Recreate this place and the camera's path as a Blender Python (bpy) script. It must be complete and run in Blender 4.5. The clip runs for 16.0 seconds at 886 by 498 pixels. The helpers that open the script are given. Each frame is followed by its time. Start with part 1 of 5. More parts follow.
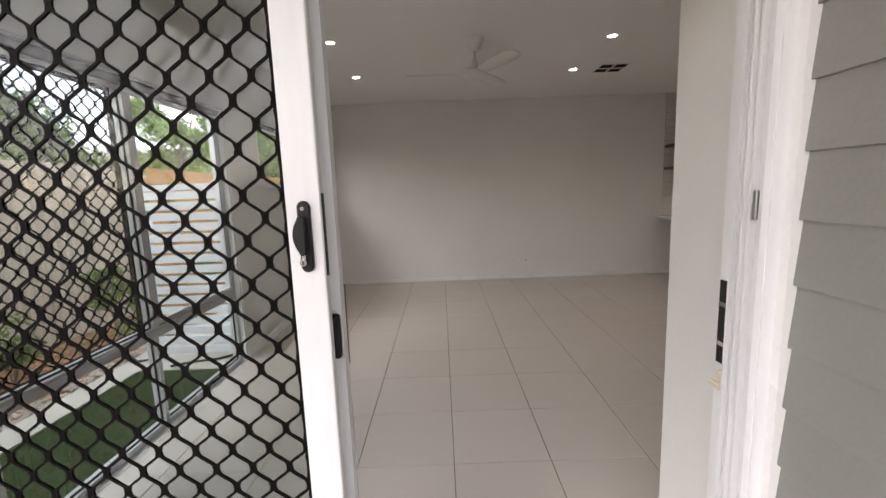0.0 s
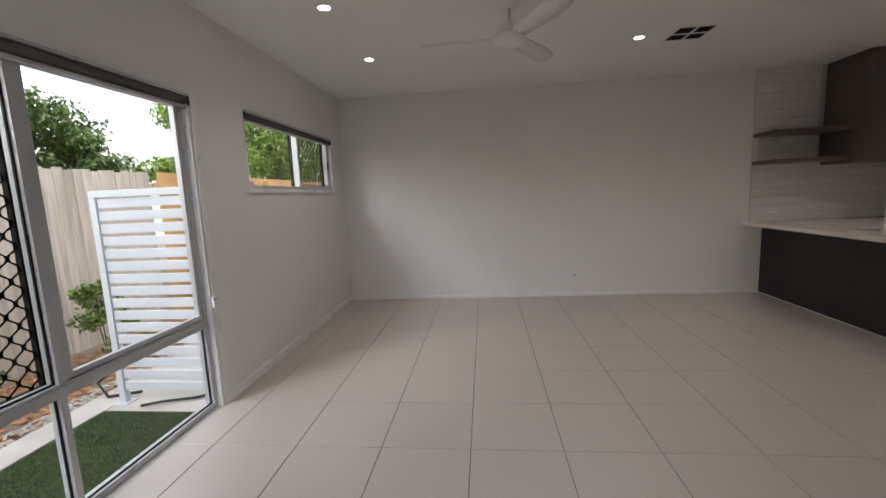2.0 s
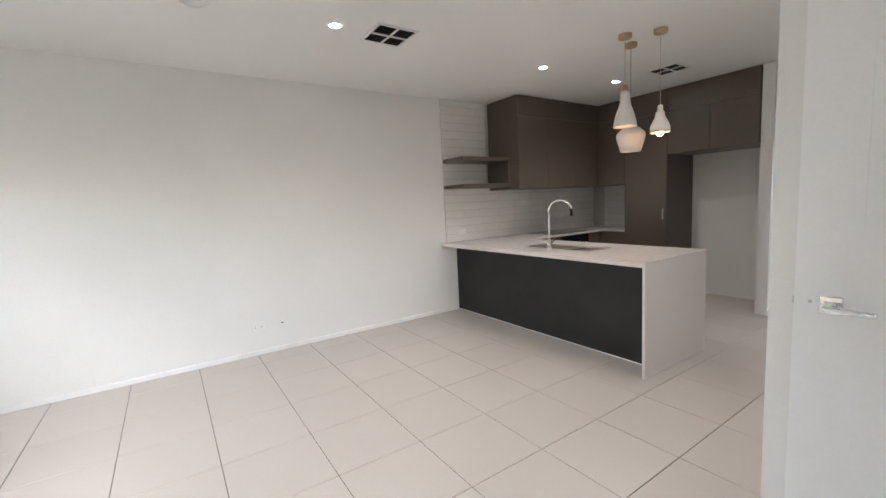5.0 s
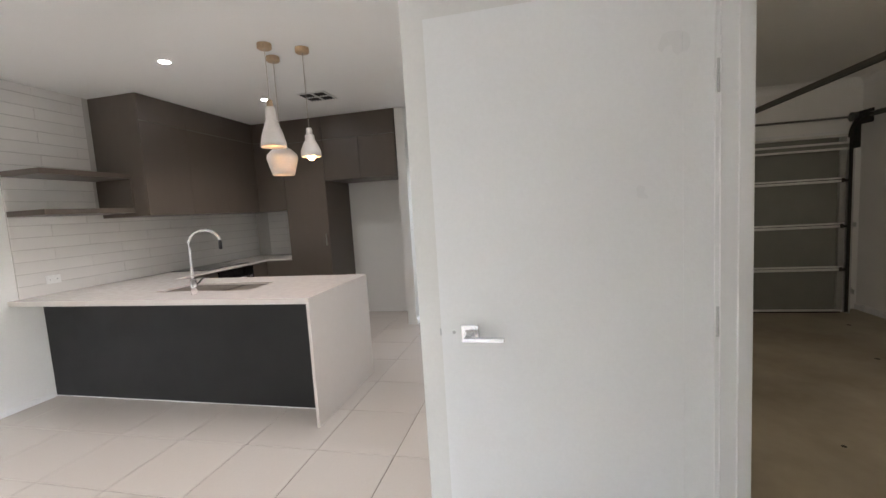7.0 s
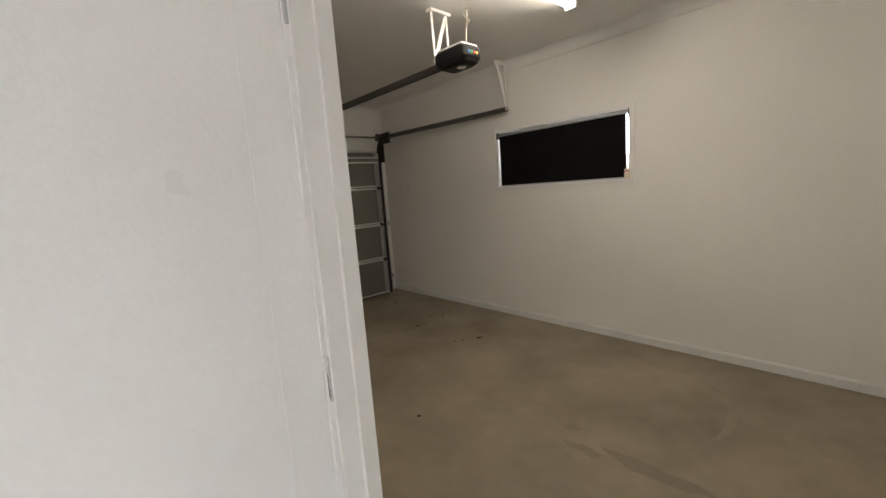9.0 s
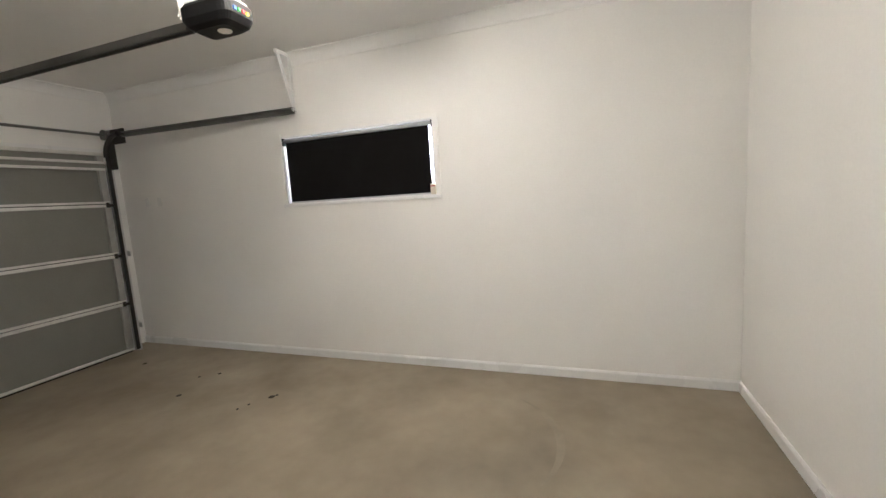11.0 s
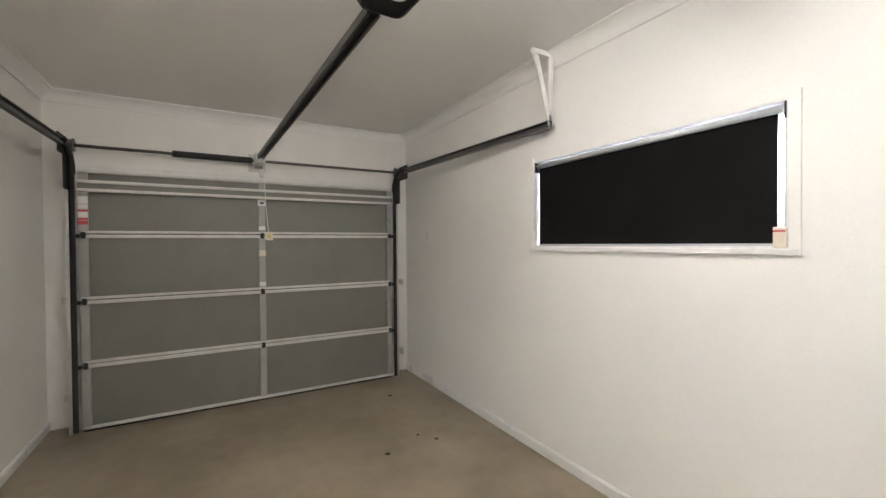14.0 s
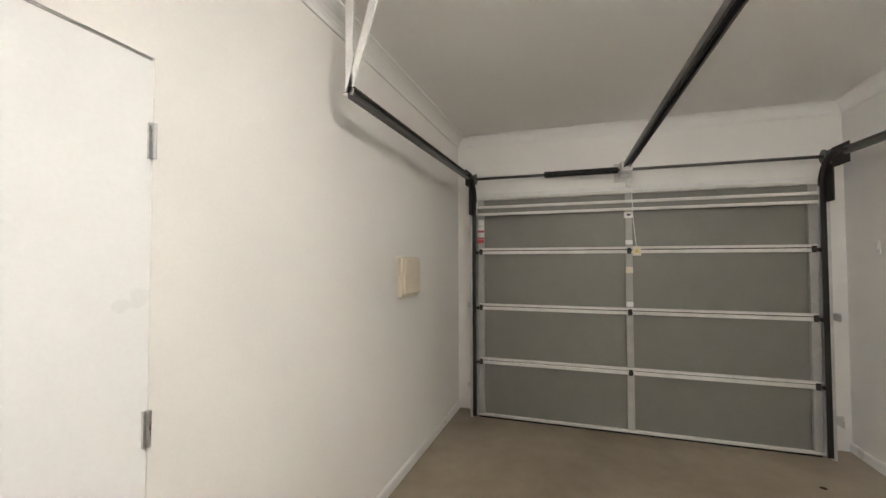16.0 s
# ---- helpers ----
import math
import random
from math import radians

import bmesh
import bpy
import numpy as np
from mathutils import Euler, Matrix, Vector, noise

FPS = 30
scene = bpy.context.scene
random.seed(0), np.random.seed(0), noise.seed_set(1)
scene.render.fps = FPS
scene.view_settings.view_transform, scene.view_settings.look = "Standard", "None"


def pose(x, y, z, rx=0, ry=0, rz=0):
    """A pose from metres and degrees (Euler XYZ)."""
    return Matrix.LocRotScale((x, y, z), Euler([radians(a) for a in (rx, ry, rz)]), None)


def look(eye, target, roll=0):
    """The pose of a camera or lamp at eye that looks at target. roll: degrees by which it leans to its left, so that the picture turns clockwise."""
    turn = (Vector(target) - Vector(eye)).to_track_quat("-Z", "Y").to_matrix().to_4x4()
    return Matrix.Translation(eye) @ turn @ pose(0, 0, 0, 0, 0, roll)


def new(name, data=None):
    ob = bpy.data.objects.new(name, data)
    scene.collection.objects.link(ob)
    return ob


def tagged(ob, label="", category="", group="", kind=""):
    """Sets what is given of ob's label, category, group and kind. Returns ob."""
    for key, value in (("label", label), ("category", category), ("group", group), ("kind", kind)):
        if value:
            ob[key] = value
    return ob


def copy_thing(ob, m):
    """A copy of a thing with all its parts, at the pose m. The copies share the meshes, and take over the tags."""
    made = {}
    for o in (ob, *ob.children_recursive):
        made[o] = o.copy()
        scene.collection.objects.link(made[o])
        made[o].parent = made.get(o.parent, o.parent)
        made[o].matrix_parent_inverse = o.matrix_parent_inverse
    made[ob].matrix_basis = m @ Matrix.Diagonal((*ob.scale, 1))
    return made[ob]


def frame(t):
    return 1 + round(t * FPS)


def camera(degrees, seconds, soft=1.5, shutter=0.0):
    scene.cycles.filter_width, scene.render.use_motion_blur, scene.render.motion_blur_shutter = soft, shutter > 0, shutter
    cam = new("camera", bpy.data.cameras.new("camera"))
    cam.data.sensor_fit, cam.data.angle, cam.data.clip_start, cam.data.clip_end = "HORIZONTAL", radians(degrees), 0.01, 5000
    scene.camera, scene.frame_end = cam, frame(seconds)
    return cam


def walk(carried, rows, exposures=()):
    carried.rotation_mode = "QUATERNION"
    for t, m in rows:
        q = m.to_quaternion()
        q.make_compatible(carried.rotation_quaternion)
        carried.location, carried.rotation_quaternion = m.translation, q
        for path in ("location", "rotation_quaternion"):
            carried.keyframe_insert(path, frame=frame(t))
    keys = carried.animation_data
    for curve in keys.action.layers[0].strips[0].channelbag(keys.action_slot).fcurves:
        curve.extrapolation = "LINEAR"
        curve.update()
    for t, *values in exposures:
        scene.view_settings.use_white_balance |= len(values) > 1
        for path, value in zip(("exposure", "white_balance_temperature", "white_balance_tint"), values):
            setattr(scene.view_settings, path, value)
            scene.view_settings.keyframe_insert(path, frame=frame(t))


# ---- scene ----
cam = camera(94.6, 16.0)
PATH = [
    (0, (0.026, 0.059, 1.398), (0.027, 2.038, 1.11), -2.1),
    (0.7, (0.086, 0.329, 1.386), (-0.017, 2.308, 1.119), -1.9),
    (1.5, (0.096, 0.665, 1.402), (-0.104, 2.638, 1.139), -2.3),
    (2, (0.16, 0.908, 1.389), (-0.048, 2.88, 1.124), -2.6),
    (2.5, (0.167, 1.108, 1.382), (0.045, 3.087, 1.118), -2.8),
    (3, (0.162, 1.352, 1.406), (0.203, 3.333, 1.138), -3.3),
    (3.5, (0.158, 1.543, 1.444), (0.433, 3.506, 1.174), -3.5),
    (4.1, (0.265, 1.724, 1.422), (0.858, 3.617, 1.165), -3.3),
    (6.5, (0.729, 2.181, 1.397), (2.546, 2.994, 1.21), -3.1),
    (7, (0.911, 2.13, 1.415), (2.853, 2.57, 1.224), -3.5),
    (7.5, (1.071, 2.109, 1.398), (3.061, 2.137, 1.199), -4.0),
    (8, (1.227, 2.117, 1.414), (3.166, 1.68, 1.192), -4.5),
    (8.5, (1.357, 2.081, 1.408), (3.121, 1.174, 1.145), -4.4),
    (9, (1.491, 1.94, 1.393), (2.974, 0.63, 1.103), -4.2),
    (9.5, (1.6, 1.825, 1.366), (2.728, 0.201, 1.067), -3.7),
    (10, (1.736, 1.752, 1.352), (2.481, -0.08, 1.056), -3.6),
    (10.2, (1.787, 1.745, 1.341), (2.413, -0.132, 1.049), -3.8),
    (12.3, (1.964, 0.882, 1.368), (2.995, -0.825, 1.22), -3.1),
    (12.5, (1.999, 0.827, 1.382), (3.12, -0.825, 1.246), -2.9),
    (13, (2.085, 0.696, 1.37), (3.43, -0.782, 1.274), -2.1),
    (13.5, (2.174, 0.527, 1.384), (3.735, -0.721, 1.323), -1.2),
    (14, (2.266, 0.463, 1.392), (4.005, -0.526, 1.364), -0.4),
    (14.5, (2.426, 0.468, 1.386), (4.301, -0.227, 1.39), -0.3),
    (15, (2.577, 0.522, 1.393), (4.54, 0.139, 1.429), -0.6),
    (15.5, (2.637, 0.501, 1.386), (4.635, 0.579, 1.444), -0.6),
    (16, (2.619, 0.459, 1.384), (4.518, 1.083, 1.446), -0.1),
]
walk(cam, [(t, look(eye, target, roll)) for t, eye, target, roll in PATH],
     [(0, 1.5, 6700, 19), (1.4, 1.65, 6600, 19), (2.1, 1.45, 6450, 17), (3.0, 1.75, 6350, 16), (3.5, 2.35, 6050, 15), (6.5, 3.15, 6000, 14), (8.0, 3.45, 5900, 14),
      (9.0, 3.55, 6100, 14), (9.5, 3.95, 6050, 14), (10.2, 4.35, 5800, 14), (12.3, 4.5, 5500, 14), (13.5, 4.65, 5500, 14), (15.0, 5.15, 5450, 14), (16, 5.0, 5550, 14)])

# ---- world and lights ----
world = bpy.data.worlds.new("sky")
scene.world = world
world.use_nodes = True
wt = world.node_tree
sky = wt.nodes.new("ShaderNodeTexSky")
sky.sky_type, sky.sun_disc = "NISHITA", False
sky.sun_elevation, sky.sun_rotation = radians(35), radians(220)
sky.dust_density = 2.0
# thin broken cloud over the blue
co, cloud, fac, veil = (wt.nodes.new("ShaderNode" + k) for k in ("TexCoord", "TexNoise", "MapRange", "Mix"))
cloud.inputs["Scale"].default_value, cloud.inputs["Detail"].default_value, cloud.inputs["Roughness"].default_value = 2.6, 7, 0.6
fac.inputs[1].default_value, fac.inputs[2].default_value, fac.inputs[3].default_value, fac.inputs[4].default_value = 0.36, 0.58, 0.15, 0.92
veil.data_type = "RGBA"
veil.inputs["B"].default_value = (9.6, 9.9, 10.2, 1)
wt.links.new(co.outputs["Generated"], cloud.inputs["Vector"])
wt.links.new(cloud.outputs["Fac"], fac.inputs[0])
wt.links.new(fac.outputs[0], veil.inputs["Factor"])
wt.links.new(sky.outputs[0], veil.inputs["A"])
wt.links.new(veil.outputs["Result"], wt.nodes["Background"].inputs[0])
wt.nodes["Background"].inputs[1].default_value = 0.15


def lamp(name, kind, m, energy, color=(1, 1, 1), **extra):
    data = bpy.data.lights.new(name, kind)
    data.energy, data.color = energy, color
    for k, v in extra.items():
        setattr(data, k, v)
    ob = new(name, data)
    ob.matrix_world = m
    return ob


lamp("sun", "SUN", look((-6.43, -7.66, 7.0), (0, 0, 0)), 0.42, (0.98, 0.99, 1.0), angle=radians(23))
C_LIV, C_GAR = 2.67, 2.56
DOWNLIGHTS = [(-0.87, 3.76), (-0.87, 4.85), (1.57, 3.84), (1.55, 4.85), (3.25, 3.06), (3.64, 4.84), (4.82, 4.82)]
for dx, dy in DOWNLIGHTS:
    lamp("downlight_lamp", "SPOT", pose(dx, dy, C_LIV - 0.03), 4.7, (1.0, 0.92, 0.83), spot_size=radians(125), spot_blend=0.9, shadow_soft_size=0.045)

# ---- materials ----
def material(name, color, rough=0.6, metal=0.0, vary=0.08, scale=6.0, grain=0.05, grain_scale=90.0, bump=0.05, bump_scale=200.0,
             stretch=(1, 1, 1), spread=0.0, coat=0.0, rough_vary=0.08, spec=0.5, second=None):
    """Two scales of colour variation, fine relief, and a little change of gloss."""
    m = bpy.data.materials.new(name)
    m.use_nodes = True
    n, l = m.node_tree.nodes, m.node_tree.links
    b = n["Principled BSDF"]
    co = n.new("ShaderNodeTexCoord")
    mp = n.new("ShaderNodeMapping")
    mp.inputs["Scale"].default_value = stretch
    l.new(co.outputs["Object"], mp.inputs["Vector"])
    geo = n.new("ShaderNodeNewGeometry")
    big = n.new("ShaderNodeTexNoise")
    big.inputs["Scale"].default_value, big.inputs["Detail"].default_value = scale, 4
    fine = n.new("ShaderNodeTexNoise")
    fine.inputs["Scale"].default_value, fine.inputs["Detail"].default_value = grain_scale, 3
    info = n.new("ShaderNodeObjectInfo")
    shift = n.new("ShaderNodeVectorMath")
    shift.operation = "MULTIPLY_ADD"
    shift.inputs[1].default_value = (1, 1, 1)
    l.new(mp.outputs[0], shift.inputs[0])
    l.new(info.outputs["Location"], shift.inputs[2])
    l.new(shift.outputs[0], big.inputs["Vector"])
    l.new(shift.outputs[0], fine.inputs["Vector"])

    def ramp(src, lo, hi):
        r = n.new("ShaderNodeMapRange")
        r.inputs[1].default_value, r.inputs[2].default_value = 0.3, 0.7
        r.inputs[3].default_value, r.inputs[4].default_value = lo, hi
        l.new(src, r.inputs[0])
        return r.outputs[0]

    def times(a, c):
        k = n.new("ShaderNodeMath")
        k.operation = "MULTIPLY"
        l.new(a, k.inputs[0])
        l.new(c, k.inputs[1])
        return k.outputs[0]

    value = times(ramp(big.outputs["Fac"], 1 - vary, 1 + vary), ramp(fine.outputs["Fac"], 1 - grain, 1 + grain))
    if spread:
        r = n.new("ShaderNodeMapRange")
        r.inputs[3].default_value, r.inputs[4].default_value = 1 - spread, 1 + spread
        l.new(info.outputs["Random"], r.inputs[0])
        value = times(value, r.outputs[0])
        r = n.new("ShaderNodeMapRange")
        r.inputs[3].default_value, r.inputs[4].default_value = 1 - spread, 1 + spread
        l.new(geo.outputs["Random Per Island"], r.inputs[0])
        value = times(value, r.outputs[0])
    mix = n.new("ShaderNodeMix")
    mix.data_type, mix.blend_type = "RGBA", "MULTIPLY"
    mix.inputs["Factor"].default_value = 1
    if second:
        two = n.new("ShaderNodeMix")
        two.data_type = "RGBA"
        two.inputs["A"].default_value, two.inputs["B"].default_value = (*color, 1), (*second, 1)
        l.new(ramp(big.outputs["Fac"], 0, 1), two.inputs["Factor"])
        l.new(two.outputs["Result"], mix.inputs["A"])
    else:
        mix.inputs["A"].default_value = (*color, 1)
    l.new(value, mix.inputs["B"])
    l.new(mix.outputs["Result"], b.inputs["Base Color"])
    b.inputs["Metallic"].default_value = metal
    b.inputs["Specular IOR Level"].default_value = spec
    l.new(ramp(big.outputs["Fac"], max(0.02, rough - rough_vary), min(1, rough + rough_vary)), b.inputs["Roughness"])
    b.inputs["Coat Weight"].default_value = coat
    if bump:
        bt = n.new("ShaderNodeTexNoise")
        bt.inputs["Scale"].default_value, bt.inputs["Detail"].default_value = bump_scale, 2
        l.new(mp.outputs[0], bt.inputs["Vector"])
        bn = n.new("ShaderNodeBump")
        bn.inputs["Strength"].default_value, bn.inputs["Distance"].default_value = bump, 0.01
        l.new(bt.outputs["Fac"], bn.inputs["Height"])
        l.new(bn.outputs[0], b.inputs["Normal"])
    return m


def glowing(name, color, strength):
    m = bpy.data.materials.new(name)
    m.use_nodes = True
    b = m.node_tree.nodes["Principled BSDF"]
    b.inputs["Base Color"].default_value = (*color, 1)
    b.inputs["Emission Color"].default_value = (*color, 1)
    b.inputs["Emission Strength"].default_value = strength
    return m


def clear_glass(name, tint=(1, 1, 1)):
    """A thin pane: it lets light straight through and mirrors a little."""
    m = bpy.data.materials.new(name)
    m.use_nodes = True
    n, l = m.node_tree.nodes, m.node_tree.links
    n.remove(n["Principled BSDF"])
    t, g, f, x, p, r = (n.new("ShaderNode" + k) for k in ("BsdfTransparent", "BsdfGlossy", "LayerWeight", "MixShader", "Math", "MapRange"))
    t.inputs[0].default_value = (*tint, 1)
    g.inputs["Roughness"].default_value = 0.01
    p.operation, p.inputs[1].default_value = "POWER", 4.0
    r.inputs[3].default_value, r.inputs[4].default_value = 0.012, 0.55
    l.new(f.outputs["Facing"], p.inputs[0])
    l.new(p.outputs[0], r.inputs[0])
    l.new(r.outputs[0], x.inputs[0])
    l.new(t.outputs[0], x.inputs[1])
    l.new(g.outputs[0], x.inputs[2])
    l.new(x.outputs[0], n["Material Output"].inputs[0])
    return m


WALL = material("wall_paint", (0.78, 0.775, 0.75), 0.55, vary=0.02, grain=0.015, bump=0.06, bump_scale=260, scale=1.5)
WALL_G = material("garage_wall_paint", (0.85, 0.84, 0.81), 0.5, vary=0.025, grain=0.015, bump=0.06, bump_scale=260, scale=1.2)
CEIL = material("ceiling_paint", (0.84, 0.84, 0.82), 0.8, vary=0.015, grain=0.01, bump=0.04, scale=1)
GLOSS = material("white_gloss_paint", (0.80, 0.80, 0.79), 0.3, vary=0.015, grain=0.01, bump=0.03, bump_scale=60, scale=3)
DOORW = material("door_paint", (0.86, 0.865, 0.865), 0.35, vary=0.015, grain=0.012, bump=0.05, bump_scale=120, scale=2)
ALU = material("white_powder_coat", (0.78, 0.79, 0.80), 0.35, vary=0.03, grain=0.03, bump=0.02, scale=4, grain_scale=40, stretch=(1, 1, 0.1))
ALU_S = material("silver_window_frame", (0.50, 0.515, 0.53), 0.35, 0.25, vary=0.03, bump=0.02)
BLACK = material("black_plastic", (0.014, 0.014, 0.015), 0.4, spec=0.25, vary=0.1, bump=0.03)
MESHB = material("black_grille_coat", (0.006, 0.0055, 0.005), 0.6, spec=0.08, vary=0.2, bump=0.02)
CHROME = material("chrome", (0.8, 0.8, 0.82), 0.1, 1.0, vary=0.02, grain=0.01, bump=0.0, rough_vary=0.03)
# sink steel with the shade inside the bowls put into its dark base colour
SINKM = material("shaded_sink_steel", (0.12, 0.115, 0.11), 0.45, 0.8, vary=0.05, bump=0.03)
TRACKM = material("grey_track_steel", (0.13, 0.128, 0.12), 0.45, 0.5, vary=0.15, bump=0.03)
STEEL = material("brushed_steel", (0.55, 0.55, 0.55), 0.3, 1.0, vary=0.05, bump=0.04, stretch=(1, 12, 1))
GALV = material("galvanised_steel", (0.62, 0.62, 0.60), 0.42, 0.75, vary=0.1, scale=14, grain=0.05, bump=0.02)
DARKST = material("dark_oiled_steel", (0.026, 0.024, 0.022), 0.6, 0.3, vary=0.2, bump=0.05)
TILE = material("porcelain_floor_tile", (0.56, 0.515, 0.465), 0.27, vary=0.0, scale=2.5, grain=0.012, grain_scale=60, bump=0.012, bump_scale=120, spread=0.012, rough_vary=0.0)
GROUT = material("floor_grout", (0.17, 0.135, 0.10), 0.9, vary=0.25, scale=3, bump=0.1)
SUBWAY = material("glazed_white_tile", (0.74, 0.72, 0.69), 0.09, vary=0.02, scale=4, grain=0.01, bump=0.10, bump_scale=14, spread=0.02, rough_vary=0.03)
GROUT_W = material("white_grout", (0.50, 0.48, 0.45), 0.9, vary=0.05)
STONE = material("engineered_stone", (0.72, 0.675, 0.635), 0.16, vary=0.012, scale=20, grain=0.02, grain_scale=220, bump=0.0, rough_vary=0.04)
CABIN = material("taupe_laminate", (0.105, 0.084, 0.066), 0.36, vary=0.03, scale=1.5, grain=0.025, grain_scale=30, bump=0.01, stretch=(1, 1, 0.15))
BLACKP = material("black_panel", (0.012, 0.012, 0.013), 0.5, vary=0.08, scale=3, bump=0.04)
BLACKG = material("black_glass", (0.008, 0.008, 0.009), 0.06, vary=0.02, bump=0)
PENDW = material("white_ceramic_shade", (0.68, 0.64, 0.60), 0.6, vary=0.04, bump=0.05, scale=10)
OAK = material("pale_timber", (0.46, 0.33, 0.20), 0.5, vary=0.12, scale=8, grain=0.1, bump=0.05, stretch=(1, 1, 0.2))
CORD = material("grey_cord", (0.42, 0.38, 0.33), 0.8, vary=0.1)
BLIND = material("blockout_blind_fabric", (0.006, 0.0055, 0.0055), 0.85, vary=0.08, grain=0.1, grain_scale=300, bump=0.05, spec=0.15)
BLINDG = material("grey_blind_fabric", (0.10, 0.093, 0.085), 0.8, vary=0.08, grain=0.1, grain_scale=300, bump=0.05)
CONC = material("garage_slab_concrete", (0.37, 0.31, 0.22), 0.45, second=(0.20, 0.168, 0.12), vary=0.10, scale=1.3, grain=0.06, grain_scale=9, bump=0.012, bump_scale=70, rough_vary=0.14)
STAIN = material("dried_oil_stain", (0.225, 0.19, 0.138), 0.42, vary=0.08, scale=9, bump=0.02)
SMEAR = material("dried_water_mark", (0.27, 0.228, 0.163), 0.45, vary=0.15, scale=9, bump=0.02)
SPOTM = material("black_floor_speck", (0.025, 0.02, 0.016), 0.7, vary=0.3, bump=0.1)
GDOOR = material("garage_door_back_coat", (0.205, 0.205, 0.18), 0.5, 0.1, vary=0.05, scale=5, grain=0.03, bump=0.10, bump_scale=18)
GRAIL = material("pale_grey_steel_rail", (0.70, 0.69, 0.65), 0.68, 0.1, vary=0.08, scale=10, bump=0.03)
# stiles get a darker grey than the rails: their shade is in the colour
GSTILE = material("shaded_steel_stile", (0.40, 0.395, 0.37), 0.6, 0.2, vary=0.10, scale=9, bump=0.03)
BOARD = material("grey_weatherboard_paint", (0.25, 0.246, 0.23), 0.55, vary=0.04, scale=3, grain=0.03, bump=0.08, bump_scale=90, spread=0.02)
CREAM = material("cream_plastic", (0.72, 0.66, 0.54), 0.45, vary=0.04)
WHITEP = material("white_plastic", (0.78, 0.78, 0.76), 0.4, vary=0.02)
RED = material("red_print", (0.45, 0.05, 0.06), 0.6, vary=0.1)
YELLOW = material("yellow_print", (0.6, 0.55, 0.08), 0.6, vary=0.1)
TURF = material("artificial_turf", (0.042, 0.072, 0.014), 0.85, vary=0.25, scale=30, grain=0.4, grain_scale=160, bump=0.8, bump_scale=240, spread=0.2)
PATHC = material("pale_concrete", (0.46, 0.43, 0.38), 0.85, vary=0.12, scale=5, bump=0.2)
MULCH = material("bark_mulch", (0.36, 0.17, 0.08), 0.9, vary=0.3, scale=20, grain=0.3, bump=0.6, bump_scale=60, spread=0.35)
PALING = material("weathered_paling", (0.47, 0.40, 0.325), 0.85, vary=0.15, scale=5, grain=0.2, grain_scale=25, bump=0.25, bump_scale=60, stretch=(1, 1, 0.08), spread=0.07)
PINE = material("new_pine_fence", (0.46, 0.26, 0.10), 0.8, vary=0.15, scale=6, grain=0.15, bump=0.2, stretch=(1, 1, 0.1), spread=0.1)
LEAF = material("leaf_green", (0.12, 0.19, 0.040), 0.55, vary=0.3, scale=2, grain=0.2, bump=0.0, spread=0.35)
LEAF2 = material("yellow_green_leaf", (0.19, 0.29, 0.045), 0.55, vary=0.3, scale=2, grain=0.2, bump=0.0, spread=0.35)
BARK = material("grey_bark", (0.20, 0.165, 0.13), 0.9, vary=0.25, scale=8, bump=0.5, bump_scale=30, stretch=(1, 1, 0.3))
ROOFM = material("pale_metal_roof", (0.55, 0.54, 0.52), 0.5, vary=0.06, bump=0.05)
# white slats: bluish shade is mixed into a darker base colour
SLATW = material("shaded_white_slat", (0.56, 0.59, 0.62), 0.4, vary=0.03, grain=0.02, bump=0.02, scale=4)
SOIL = material("dry_ground", (0.22, 0.17, 0.11), 0.95, vary=0.2, scale=3, bump=0.4)
GLASS = clear_glass("window_glass", (0.96, 0.98, 0.97))
# door glass tinted grey only to dim the bright view through it
DIMGLASS = clear_glass("dimmed_door_glass", (0.93, 0.945, 0.945))
LED = glowing("led_diffuser", (1.0, 0.94, 0.85), 14.0)
LED_TUBE = glowing("led_batten_diffuser", (1.0, 0.86, 0.66), 4.4)
BULB = glowing("warm_bulb", (1.0, 0.50, 0.16), 2.6)


# ---- mesh helpers ----
def block(bm, x0, x1, y0, y1, z0, z1):
    """A box between two corners."""
    x0, x1, y0, y1, z0, z1 = min(x0, x1), max(x0, x1), min(y0, y1), max(y0, y1), min(z0, z1), max(z0, z1)
    v = [bm.verts.new(p) for p in ((x0, y0, z0), (x1, y0, z0), (x1, y1, z0), (x0, y1, z0), (x0, y0, z1), (x1, y0, z1), (x1, y1, z1), (x0, y1, z1))]
    for f in ((3, 2, 1, 0), (4, 5, 6, 7), (0, 1, 5, 4), (1, 2, 6, 5), (2, 3, 7, 6), (3, 0, 4, 7)):
        bm.faces.new([v[i] for i in f])
    return bm


def boxes(*dims):
    bm = bmesh.new()
    for d in dims:
        block(bm, *d)
    return bm


def soft_box(*d, r=0.004, seg=2):
    bm = boxes(d)
    bmesh.ops.bevel(bm, geom=list(bm.edges), offset=r, segments=seg, affect="EDGES", profile=0.5)
    return bm


def cyl(bm, p, q, r, r2=None, seg=16, caps=True):
    """A round bar from p to q."""
    p, q = Vector(p), Vector(q)
    m = Matrix.Translation((p + q) / 2) @ (q - p).to_track_quat("Z", "Y").to_matrix().to_4x4()
    bmesh.ops.create_cone(bm, cap_ends=caps, segments=seg, radius1=r, radius2=r if r2 is None else r2, depth=(q - p).length, matrix=m)
    return bm


def bar(p, q, r, r2=None, seg=16):
    return cyl(bmesh.new(), p, q, r, r2, seg)


